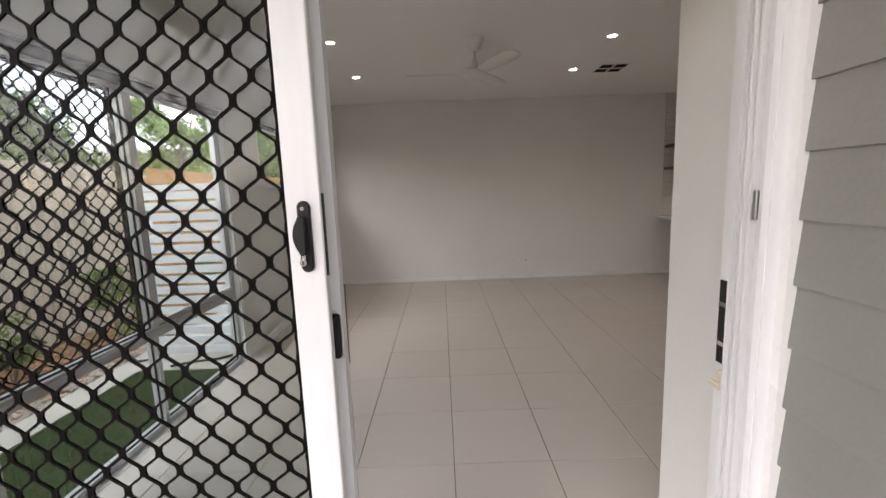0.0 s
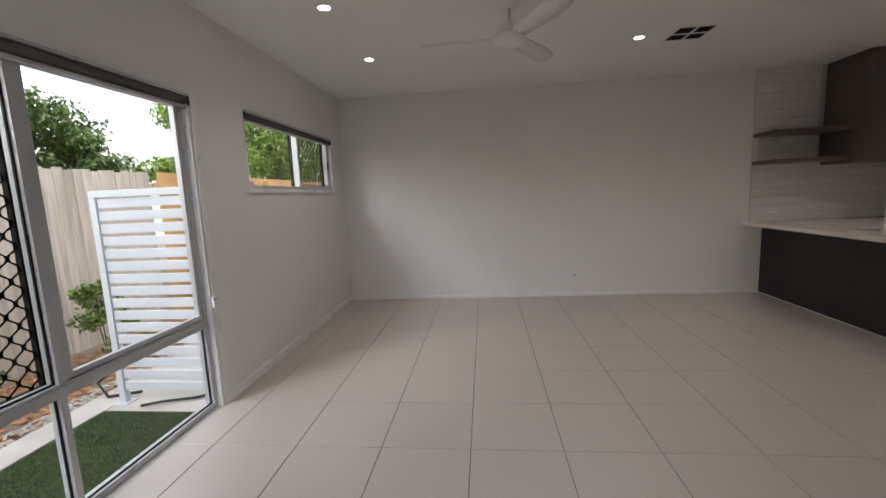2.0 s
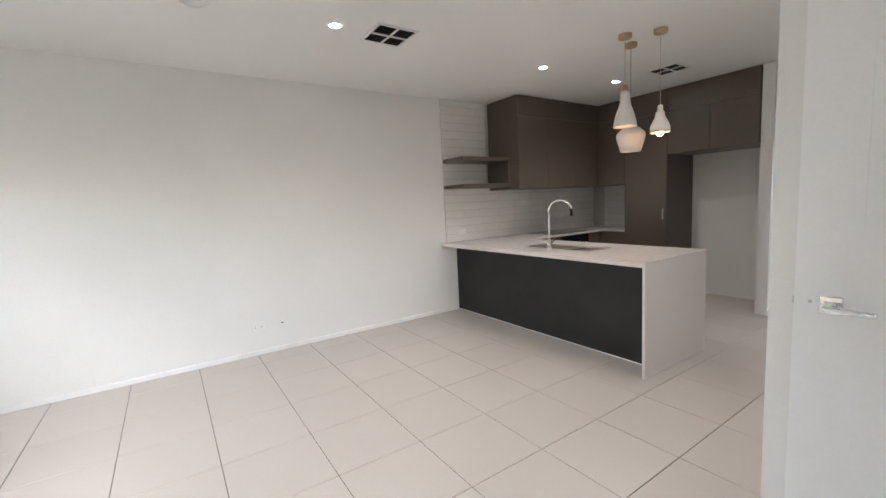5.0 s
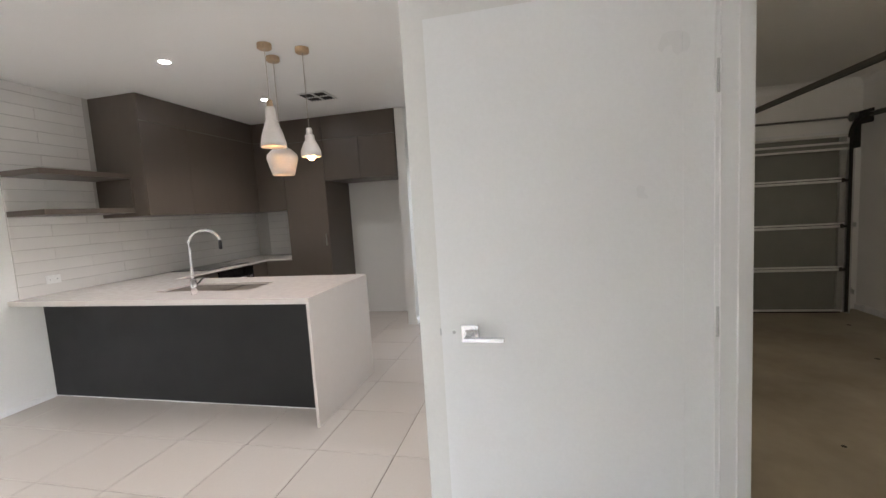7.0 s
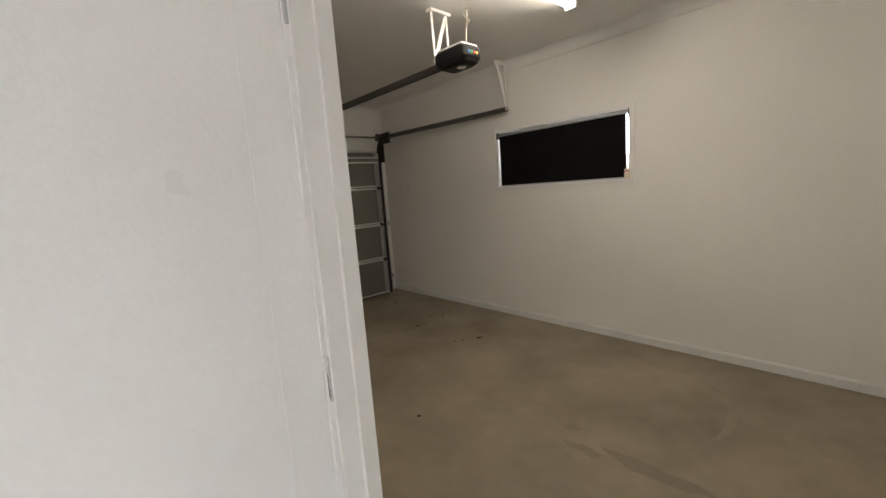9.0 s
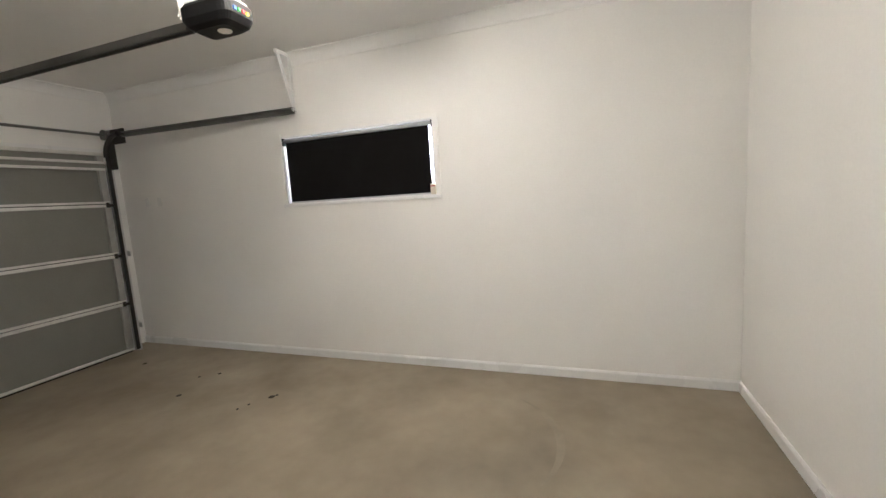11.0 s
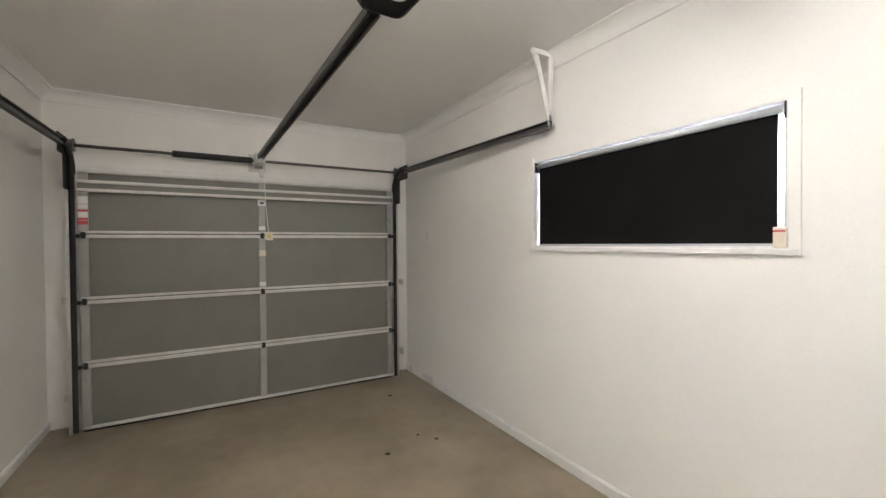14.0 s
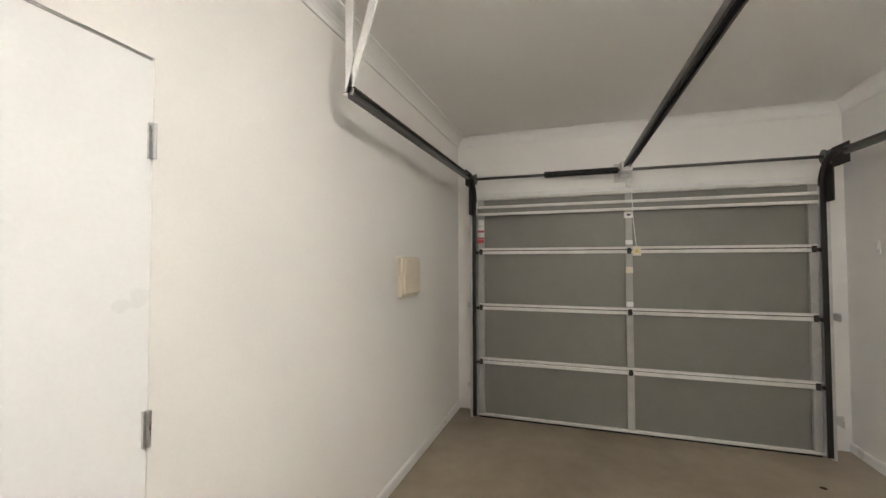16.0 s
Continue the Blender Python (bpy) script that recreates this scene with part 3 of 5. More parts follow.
hd = part("handle", stadium(hx, 1.222, 1.384, 0.975, 0.985, 0.0145), BLACK, sc, "black moulded lock handle")
part("grip", stadium(hx - 0.003, 1.262, 1.352, 0.958, 0.975, 0.008, 0.012), BLACK, hd)
part("screw", bar((hx - 0.001, 0.976, 1.367), (hx - 0.001, 0.973, 1.367), 0.0042), CHROME, hd)
part("screw_recess", bar((hx - 0.001, 0.9735, 1.367), (hx - 0.001, 0.9725, 1.367), 0.0018), BLACK, hd)
part("lock_cylinder", bar((hx - 0.003, 0.976, 1.247), (hx - 0.003, 0.958, 1.247), 0.0078), CHROME, hd, "chrome key cylinder")
part("keyway", boxes((hx - 0.0045, hx - 0.0015, 0.957, 0.9585, 1.243, 1.251)), BLACK, hd)
part("lock_cylinder_neck", soft_box(hx - 0.0075, hx + 0.0015, 0.961, 0.975, 1.250, 1.271, r=0.003), CHROME, hd)
part("lock_plate", boxes((sc_r, sc_r + 0.003, 0.993, 1.004, 1.21, 1.40)), BLACK, sc, "black lock faceplate on the edge")

# doorway to the garage, its frame, and the leaf that stands open against the store wall
df = thing("door_frame", "white painted timber door frame with moulded architrave", "door frame", kind="structure")
g0, g1, _, gh = GDOORWAY
part("jamb", boxes((g0, g0 + 0.018, YG0, YG1, 0, gh)), GLOSS, df)
part("jamb", boxes((g1 - 0.016, g1, YG0, YG1, 0, gh), (g1 - 0.026, g1 - 0.016, YG0, YG1 - 0.042, 0, gh - 0.018)), GLOSS, df)
part("head_jamb", boxes((g0 + 0.018, g1 - 0.016, YG0, YG1, gh - 0.018, gh)), GLOSS, df)
for ya, s in ((YG1, 1), (YG0, -1)):
    for xa, xb in ((g0 - 0.055, g0 + 0.006), (g1 - 0.006, g1 + (0.04 if s > 0 else 0.055))):
        part("architrave", boxes((xa, xb, ya, ya + s * 0.010, 0, gh + 0.055), (xa + 0.012, xb - 0.012, ya + s * 0.010, ya + s * 0.017, 0, gh + 0.043)), GLOSS, df)
    part("architrave", boxes((g0 + 0.006, g1 - 0.006, ya, ya + s * 0.010, gh - 0.006, gh + 0.055)), GLOSS, df)

ld = thing("door_2", "white painted door with two fine grooves, standing open", "door", kind="structure")
LX0, LX1, LY0, LY1, LZ1 = 2.216, 2.252, 1.630, 2.448, 2.01
cuts = [(LY0, 1.7095), (1.7125, 2.2815), (2.2845, LY1)]
part("leaf", boxes((LX0 + 0.0015, LX1, LY0, LY1, 0.012, LZ1), *[(LX0, LX0 + 0.0015, a, b, 0.012, LZ1) for a, b in cuts]), DOORW, ld)
for z in (0.25, 1.0, 1.69):
    part("hinge", boxes((LX0 - 0.002, LX0 + 0.022, YG1 + 0.001, LY0, z, z + 0.09)), STEEL, ld, "brushed steel butt hinge")
    part("hinge_pin", bar((LX0 - 0.004, LY0 - 0.008, z), (LX0 - 0.004, LY0 - 0.008, z + 0.09), 0.006, seg=10), STEEL, ld)
hy, hz = 2.35, 1.003
hd = part("handle", soft_box(LX0 - 0.010, LX0, hy - 0.030, hy + 0.030, hz - 0.030, hz + 0.030, r=0.004, seg=3), CHROME, ld, "square chrome rose with lever")
part("collar", soft_box(LX0 - 0.018, LX0 - 0.010, hy - 0.017, hy + 0.017, hz - 0.022, hz + 0.012, r=0.003), CHROME, hd)
part("spindle", soft_box(LX0 - 0.046, LX0 - 0.018, hy - 0.011, hy + 0.011, hz - 0.016, hz + 0.006, r=0.002), CHROME, hd)
part("lever", soft_box(LX0 - 0.060, LX0 - 0.046, hy - 0.115, hy + 0.014, hz - 0.014, hz + 0.003, r=0.004, seg=3), CHROME, hd)
part("latch_bolt", boxes((LX0 + 0.012, LX0 + 0.026, LY1, LY1 + 0.008, hz - 0.012, hz + 0.012)), STEEL, ld)
part("privacy_pin", bar((LX0, 2.404, hz + 0.004), (LX0 - 0.004, 2.404, hz + 0.004), 0.006, seg=10), STEEL, ld)

cd = thing("door_3", "closed flush white door of the understair store", "door", kind="structure")
part("leaf", boxes((2.60, 3.405, YG0 - 0.004, YG0, 0.008, 1.925)), DOORW, cd)
# grey strips stand in for the shade beside and above the leaf
part("shadow_gap", boxes((2.592, 2.598, YG0 - 0.003, YG0, 0, 1.934), (2.598, 3.407, YG0 - 0.003, YG0, 1.928, 1.934)), STEEL, cd)
part("stop", boxes((3.405, 3.412, YG0 - 0.002, YG0, 0, 1.934)), DOORW, cd)
part("frame", boxes((2.545, 2.592, YG0 - 0.007, YG0, 0, 1.975), (3.412, 3.455, YG0 - 0.005, YG0, 0, 1.975), (2.592, 3.412, YG0 - 0.007, YG0, 1.934, 1.975)), WALL_G, cd)
for z in (0.22, 0.90, 1.66):
    part("hinge", boxes((3.396, 3.412, YG0 - 0.012, YG0 - 0.0045, z, z + 0.095)), STEEL, cd, "grey steel butt hinge")
    part("hinge_pin", bar((3.409, YG0 - 0.014, z), (3.409, YG0 - 0.014, z + 0.095), 0.006, seg=10), STEEL, cd)

# glazed door added out of view so that daylight brightens the hall
d4 = thing("door_4", "white framed frosted glass entry door added at the hall's end for daylight", "door", kind="structure")
part("door_frame", ring("y", 8.61, 8.70, 2.2, 3.3, 0.0, 2.1, 0.06), GLOSS, d4)
pane("pane", d4, 8.652, 8.658, 2.26, 3.24, 0.06, 2.04)

# ---- kitchen ----
ZT = 0.892
wt_ = thing("worktop", "pale engineered stone worktop with a waterfall end", "worktop")
SX0, SX1, SY0, SY1 = 3.60, 3.96, 4.30, 5.16
part("peninsula_top", boxes((3.29, SX0, 3.615, YN, ZT - 0.02, ZT), (SX1, 4.25, 3.615, YN, ZT - 0.02, ZT), (SX0, SX1, 3.615, SY0, ZT - 0.02, ZT), (SX0, SX1, SY1, YN, ZT - 0.02, ZT)), STONE, wt_)
part("apron", boxes((3.292, 3.312, 3.615, YN, ZT - 0.04, ZT - 0.02)), STONE, wt_)
part("waterfall_end", boxes((3.29, 4.25, 3.595, 3.615, 0.0, ZT)), STONE, wt_)
part("bench_top", boxes((4.25, XE, 5.64, YN, ZT - 0.02, ZT), (5.74, XE, 5.275, 5.64, ZT - 0.02, ZT)), STONE, wt_)
pn = thing("peninsula_cabinet", "peninsula cabinet with a plain black back panel", "cabinet")
part("body", boxes((3.545, 4.22, 3.62, YN, 0.0, ZT - 0.021)), CABIN, pn)
part("back_panel", boxes((3.525, 3.544, 3.616, YN, 0.012, ZT - 0.021)), BLACKP, pn, "matt black back panel")
part("plinth", boxes((3.532, 3.544, 3.616, YN, 0.0, 0.011)), GLOSS, pn, "thin pale bottom strip")
for k in range(4):
    part("door", soft_box(4.22, 4.238, 3.66 + 0.5 * k, 4.15 + 0.5 * k, 0.1, ZT - 0.03, r=0.002), CABIN, pn)

sk = thing("kitchen_sink", "undermounted stainless steel double bowl sink", "sink")
def bowl(y0, y1):
    d = 0.19
    return boxes((SX0, SX1, y0, y1, ZT - d - 0.004, ZT - d), (SX0 - 0.004, SX0, y0, y1, ZT - d, ZT - 0.018), (SX1, SX1 + 0.004, y0, y1, ZT - d, ZT - 0.018),
                 (SX0, SX1, y0 - 0.004, y0, ZT - d, ZT - 0.018), (SX0, SX1, y1, y1 + 0.004, ZT - d, ZT - 0.018))
part("bowl", bowl(SY0, 4.58), SINKM, sk)
part("bowl", bowl(4.605, SY1), SINKM, sk)
part("divider", boxes((SX0, SX1, 4.585, 4.60, ZT - 0.12, ZT - 0.022)), SINKM, sk)
for y in (4.44, 4.88):
    part("drain", bar((3.78, y, ZT - 0.19), (3.78, y, ZT - 0.185), 0.04, seg=20), CHROME, sk)
tp = thing("kitchen_tap", "tall chrome gooseneck kitchen tap with black nozzle", "tap")
tx, ty = 3.49, 4.67
part("base", bar((tx, ty, ZT), (tx, ty, ZT + 0.11), 0.023, 0.021), CHROME, tp, smooth=True)
arc = [(tx, ty, ZT + 0.1 + 0.06 * k) for k in range(6)] + [(tx + (0.105 - 0.105 * math.cos(a)) * 0.55, ty - (0.105 - 0.105 * math.cos(a)) * 0.83, ZT + 0.385 + 0.095 * math.sin(a)) for a in (math.pi * k / 12 for k in range(1, 13))]
part("spout", tube(arc, 0.0115, 12), CHROME, tp, smooth=True)
e = arc[-1]
part("nozzle", bar((e[0], e[1], e[2] + 0.01), (e[0], e[1], e[2] - 0.06), 0.013, 0.012), BLACK, tp, "black pull-out nozzle", True)
part("lever", tube([(tx + 0.02, ty, ZT + 0.06), (tx + 0.06, ty + 0.0, ZT + 0.085), (tx + 0.10, ty, ZT + 0.11)], 0.006, 8), BLACK, tp, "black side lever")

def cabinet(name, label, body, doors, axis, handle=None):
    """A cabinet body with its doors proud of the front."""
    c = thing(name, label, "cabinet", group="kitchen cabinets")
    part("body", boxes(body), CABIN, c)
    for a, b, lo, hi in doors:
        if axis == "y":
            part("door", soft_box(body[0] - 0.018, body[0], a + 0.0015, b - 0.0015, lo + 0.0015, hi - 0.0015, r=0.0015), CABIN, c)
        else:
            part("door", soft_box(a + 0.0015, b - 0.0015, body[2] - 0.018, body[2], lo + 0.0015, hi - 0.0015, r=0.0015), CABIN, c)
    if handle:
        part("handle", soft_box(*handle, r=0.003), STEEL, c, "slim steel bar handle")
    return c


OY = 5.70
for k in range(3):
    xa, xb = 4.12 + 0.533 * k, 4.12 + 0.533 * (k + 1)
    cabinet("wall_cabinet", "taupe laminate wall cabinet reaching the ceiling", (xa, xb, OY, YN - 0.014, 1.53, H - 0.003), [(xa, xb, 1.53, 2.42), (xa, xb, 2.42, H - 0.003)], "x")
cabinet("wall_cabinet", "taupe laminate corner wall cabinet reaching the ceiling", (5.738, XE - 0.014, 5.28, YN - 0.014, 1.53, H - 0.003), [(5.28, OY - 0.02, 1.53, 2.42), (5.28, OY - 0.02, 2.42, H - 0.003)], "y")
cabinet("pantry_cabinet", "tall taupe laminate pantry cupboard", (5.738, XE, 4.70, 5.275, 0.1, H - 0.003), [(4.70, 5.275, 0.1, 2.38), (4.70, 5.275, 2.38, H - 0.003)], "y", (5.70, 5.72, 4.735, 4.747, 1.05, 1.19))
cabinet("fridge_cabinet", "taupe laminate cupboard above the empty fridge recess", (5.738, XE, 3.735, 4.695, 1.87, H - 0.003), [(3.735, 4.215, 1.87, 2.38), (4.215, 4.695, 1.87, 2.38), (3.735, 4.695, 2.38, H - 0.003)], "y")
cabinet("base_cabinet", "taupe laminate base cabinet under the bench", (4.24, 5.74, 5.68, YN - 0.014, 0.1, ZT - 0.022), [(4.30, 4.85, 0.1, ZT - 0.03), (5.45, 5.73, 0.1, ZT - 0.03)], "x")
cabinet("base_cabinet", "taupe laminate base cabinet beside the pantry", (5.76, XE, 5.28, YN - 0.014, 0.1, ZT - 0.022), [(5.28, 5.66, 0.1, ZT - 0.03)], "y")
tagged(part("pantry_plinth", boxes((5.77, XE, 4.70, 5.27, 0, 0.1)), CABIN), "recessed taupe plinth under the pantry", "plinth")
ct = thing("cooktop", "black glass ceramic cooktop set in the bench", "cooktop")
part("glass_plate", soft_box(4.78, 5.48, 5.74, 6.22, ZT, ZT + 0.008, r=0.002), BLACKG, ct)
ov = thing("oven", "black built-in oven under the cooktop", "oven")
part("oven_door", boxes((4.86, 5.44, 5.655, 5.679, 0.12, ZT - 0.035)), BLACKG, ov)
part("handle", bar((4.92, 5.63, 0.74), (5.38, 5.63, 0.74), 0.009), STEEL, ov)
for za in (1.565, 1.885):
    s = tagged(part("floating_shelf", soft_box(3.365, 4.118, OY + 0.14, YN - 0.014, za, za + 0.045, r=0.002), CABIN), "empty taupe floating shelf beside the wall cabinet", "shelf", group="floating shelves")
tagged(part("shelf_divider", boxes((4.094, 4.1185, OY + 0.14, YN - 0.014, 1.611, 1.884)), CABIN), "taupe end panel between the floating shelves", "panel")

def pendant(x, y, drop, prof, kind, bulb):
    p = thing("pendant_lamp", kind, "pendant lamp", group="pendant lamps over the peninsula", at=(x, y, 0))
    part("ceiling_rose", lathe([(0.001, H - 0.035), (0.045, H - 0.035), (0.05, H - 0.03), (0.05, H)], seg=28), OAK, p, "round pale timber ceiling rose", True)
    top = drop + prof[-1][1]
    part("cord", bar((0, 0, top), (0, 0, H - 0.03), 0.0028, seg=8), CORD, p)
    part("cap", lathe([(0.001, top + 0.045), (0.018, top + 0.045), (0.022, top + 0.02), (0.022, top - 0.005)], seg=20), OAK if bulb != 2 else PENDW, p, smooth=True)
    outer = [(r, drop + z) for r, z in prof]
    inner = [(max(r - 0.006, 0.004), drop + z + 0.001) for r, z in prof[:-1]]
    part("shade", lathe(inner[::-1] + outer), PENDW, p, "white ceramic shade", True)
    low = drop + (0.05 if bulb != 2 else -0.03)
    part("bulb", lathe([(0.001, low), (0.018, low + 0.006), (0.03, low + 0.03), (0.026, low + 0.055), (0.014, low + 0.08), (0.012, low + 0.10)], seg=20), BULB, p, "glowing warm bulb", True)
    lamp("pendant_bulb_lamp", "POINT", pose(x, y, low + 0.03), 0.2, (1.0, 0.52, 0.24), shadow_soft_size=0.03)


pendant(3.63, 3.965, 1.945, [(0.090, 0.0), (0.088, 0.03), (0.072, 0.10), (0.050, 0.16), (0.038, 0.20), (0.036, 0.26), (0.030, 0.285), (0.012, 0.29)], "tall bottle-shaped white pendant lamp with a warm bulb", 0)
pendant(3.86, 4.055, 1.765, [(0.082, 0.0), (0.098, 0.05), (0.118, 0.13), (0.112, 0.16), (0.07, 0.20), (0.03, 0.22), (0.012, 0.225)], "wide faceted white pendant lamp with a warm bulb", 1)
pendant(3.79, 3.762, 1.875, [(0.074, 0.0), (0.074, 0.045), (0.055, 0.09), (0.036, 0.125), (0.034, 0.16), (0.012, 0.17)], "small bell-shaped white pendant lamp with a bare warm bulb", 2)

# ---- ceiling fittings ----
d0 = thing("downlight", "round white recessed ceiling downlight, lit", "downlight", group="ceiling downlights", at=(*DOWNLIGHTS[0], C_LIV))
part("trim_ring", lathe([(0.036, -0.002), (0.04, -0.006), (0.05, -0.006), (0.054, 0.0)], seg=32), WHITEP, d0, smooth=True)
part("lens", lathe([(0.0005, -0.0035), (0.037, -0.003)], seg=24), LED, d0, "glowing lens")
for x, y in DOWNLIGHTS[1:]:
    copy_thing(d0, pose(x, y, C_LIV))


def vent(x, y, s=0.165):
    v = thing("ceiling_vent", "square white ceiling air vent with dark louvred quarters", "ceiling vent", group="ceiling vents", at=(x, y, H))
    part("frame", ring_flat(-s, s, -s, s, 0.022), WHITEP, v)
    part("cross_bar", boxes((-0.009, 0.009, -s + 0.022, s - 0.022, -0.012, 0), (-s + 0.022, -0.009, -0.009, 0.009, -0.012, 0), (0.009, s - 0.022, -0.009, 0.009, -0.012, 0)), WHITEP, v)
    part("backing", boxes((-s + 0.01, s - 0.01, -s + 0.01, s - 0.01, -0.003, -0.0005)), BLACK, v, "dark duct opening")
    for qx in (-1, 1):
        for qy in (-1, 1):
            for k in range(4):
                o = 0.03 + k * 0.032
                bm = boxes((min(qx * 0.01, qx * (s - 0.023)), max(qx * 0.01, qx * (s - 0.023)), qy * o - 0.002, qy * o + 0.002, -0.012, -0.003))
                part("slat", bm, DARKST, v)
    return v


def ring_flat(x0, x1, y0, y1, w):
    return boxes((x0, x1, y0, y0 + w, -0.009, 0), (x0, x1, y1 - w, y1, -0.009, 0), (x0, x0 + w, y0 + w, y1 - w, -0.009, 0), (x1 - w, x1, y0 + w, y1 - w, -0.009, 0))


vent(1.96, 4.83)
vent(4.93, 4.28, 0.15)

fan = thing("ceiling_fan", "white three-bladed ceiling fan on a short rod, at rest", "ceiling fan", at=(0.36, 3.78, 0))
part("canopy", lathe([(0.001, H - 0.11), (0.028, H - 0.11), (0.05, H - 0.098), (0.066, H - 0.05), (0.078, H - 0.012), (0.078, H - 0.004), (0.074, H)], seg=32), WHITEP, fan, smooth=True)
part("rod", bar((0, 0, 2.44), (0, 0, H - 0.08), 0.0075, seg=12), STEEL, fan, smooth=True)
part("yoke", lathe([(0.012, 2.50), (0.02, 2.49), (0.028, 2.44), (0.03, 2.42)], seg=20), WHITEP, fan, smooth=True)
part("motor", lathe([(0.001, 2.325), (0.05, 2.33), (0.095, 2.35), (0.105, 2.38), (0.095, 2.41), (0.05, 2.425), (0.001, 2.43)], seg=36), WHITEP, fan, smooth=True)
for a in (-63, 57, 177):
    bm = bmesh.new()
    rows_ = []
    for r, w in ((0.07, 0.035), (0.14, 0.052), (0.25, 0.062), (0.40, 0.064), (0.52, 0.062), (0.57, 0.05), (0.595, 0.028)):
        top = [bm.verts.new((r, s * w, 0.004 - s * w * 0.27)) for s in (-1, 0, 1)]
        low = [bm.verts.new((r, s * w, -0.003 - s * w * 0.27)) for s in (-1, 0, 1)]
        rows_.append(top + low[::-1])
    for p, q in zip(rows_, rows_[1:]):
        for i in range(6):
            bm.faces.new((p[i], p[(i + 1) % 6], q[(i + 1) % 6], q[i]))
    bm.faces.new(rows_[0])
    bm.faces.new(rows_[-1])
    bm.transform(pose(0, 0, 2.385, 0, 0, a))
    part("blade", bm, WHITEP, fan, "white fan blade with a rounded tip", True)

# wall plates
def plate(name, label, category, m, w=0.115, h=0.072, bits=()):
    p = thing(name, label, category)
    p.matrix_world = m
    part("cover_plate", soft_box(-w / 2, w / 2, -0.007, 0, -h / 2, h / 2, r=0.003), WHITEP, p)
    for nm, d, mt in bits:
        part(nm, boxes(d), mt, p)
    return p


pins = [("socket_slot", (-0.03, -0.026, -0.0076, -0.0068, -0.008, 0.004), BLACK), ("socket_slot", (0.026, 0.030, -0.0076, -0.0068, -0.008, 0.004), BLACK), ("rocker", (-0.008, 0.008, -0.011, -0.007, 0.012, 0.026), WHITEP)]
plate("power_point", "white double power point low on the wall", "power point", pose(1.08, YN, 0.28), bits=pins)
plate("aerial_plate", "white aerial plate with a black centre hole", "wall plate", pose(1.30, YN, 0.28), 0.072, 0.072, [("aerial_socket", (-0.008, 0.008, -0.0078, -0.0068, -0.008, 0.008), BLACK)])
plate("power_point", "white power point low on the wall", "power point", pose(XW, 5.04, 0.26, 0, 0, 90), 0.072, 0.072, [("socket_slot", (-0.006, 0.006, -0.0078, -0.0068, -0.008, 0.004), BLACK)])
plate("power_point", "white power point on the tiled splashback", "power point", pose(3.62, YN - 0.013, 1.02), bits=pins)
plate("intercom_panel", "small dark intercom panel on the hall wall", "intercom", pose(6.3, 3.62, 1.50), 0.16, 0.10, [("screen", (-0.06, 0.06, -0.009, -0.0068, -0.035, 0.035), BLACKG)])
plate("light_switch", "white light switch on the garage wall", "light switch", pose(6.06, GS, 1.475, 0, 0, 180), 0.05, 0.085, [("rocker", (-0.01, 0.01, -0.011, -0.007, -0.016, 0.016), WHITEP)])
plate("light_switch", "white remote button on the garage wall", "light switch", pose(5.89, GS, 1.47, 0, 0, 180), 0.05, 0.085, [("rocker", (-0.01, 0.01, -0.011, -0.007, -0.016, 0.016), WHITEP)])
plate("light_switch", "white light switch on the hall wall", "light switch", pose(6.02, 3.62, 1.18), 0.072, 0.115, [("rocker", (-0.01, 0.01, -0.011, -0.007, -0.02, 0.02), WHITEP)])

# ---- garage ----
XD = 6.225                                # inner face of the garage door's rails
gd = thing("garage_door", "grey steel sectional garage door, closed, seen from inside", "garage door")
ZS = [0.012, 0.505, 0.985, 1.48, 1.965]
YA, YB, YM = -1.148, 1.282, 0.062
for k in range(4):
    lo, hi = ZS[k], ZS[k + 1]
    s = part("section", boxes((XD + 0.028, XD + 0.045, YA - 0.02, YB + 0.02, lo, hi)), GDOOR, gd, "olive-grey steel door section")
    part("bottom_rail", soft_box(XD, XD + 0.027, YA - 0.02, YB + 0.02, lo + 0.004, lo + 0.024, r=0.003, seg=1), GRAIL, s)
    part("top_rail", soft_box(XD, XD + 0.027, YA - 0.02, YB + 0.02, hi - 0.030, hi - 0.004, r=0.003, seg=1), GRAIL, s)
    for y, w in ((YA, 0.028), (YB, 0.028), (YM, 0.025)):
        part("stile", soft_box(XD - 0.006, XD + 0.027, y - w, y + w, lo + 0.026, hi - 0.032, r=0.002, seg=1), GSTILE, s)
for z in ZS[1:4]:
    # black strip: the shade between two rails, given as colour
    part("joint_seal", boxes((XD + 0.019, XD + 0.0278, YA - 0.02, YB + 0.02, z - 0.0035, z + 0.0035)), BLACK, gd, "black strip standing in for the shade between two sections")
    for y in (YA, YB, YM):
        h = part("hinge", soft_box(XD - 0.018, XD - 0.004, y - 0.014, y + 0.014, z - 0.034, z + 0.014, r=0.003), DARKST, gd, "dark steel hinge")
        part("hinge_pin", bar((XD - 0.018, y - 0.018, z - 0.012), (XD - 0.018, y + 0.018, z - 0.012), 0.007, seg=10), DARKST, h)
    for y, s in ((YA, -1), (YB, 1)):
        part("roller", bar((XD - 0.014, y + s * 0.02, z - 0.015), (XD - 0.014, y + s * 0.085, z - 0.015), 0.014, seg=12), DARKST, gd)
for z in (1.868, 1.805):
    part("strut", soft_box(XD - 0.032, XD - 0.008, YA - 0.03, YB + 0.03, z - 0.011, z + 0.011, r=0.004), GRAIL, gd, "pale steel strut")
part("strut_web", boxes((XD - 0.014, XD - 0.009, YA - 0.03, YB + 0.03, 1.816, 1.857)), GDOOR, gd)
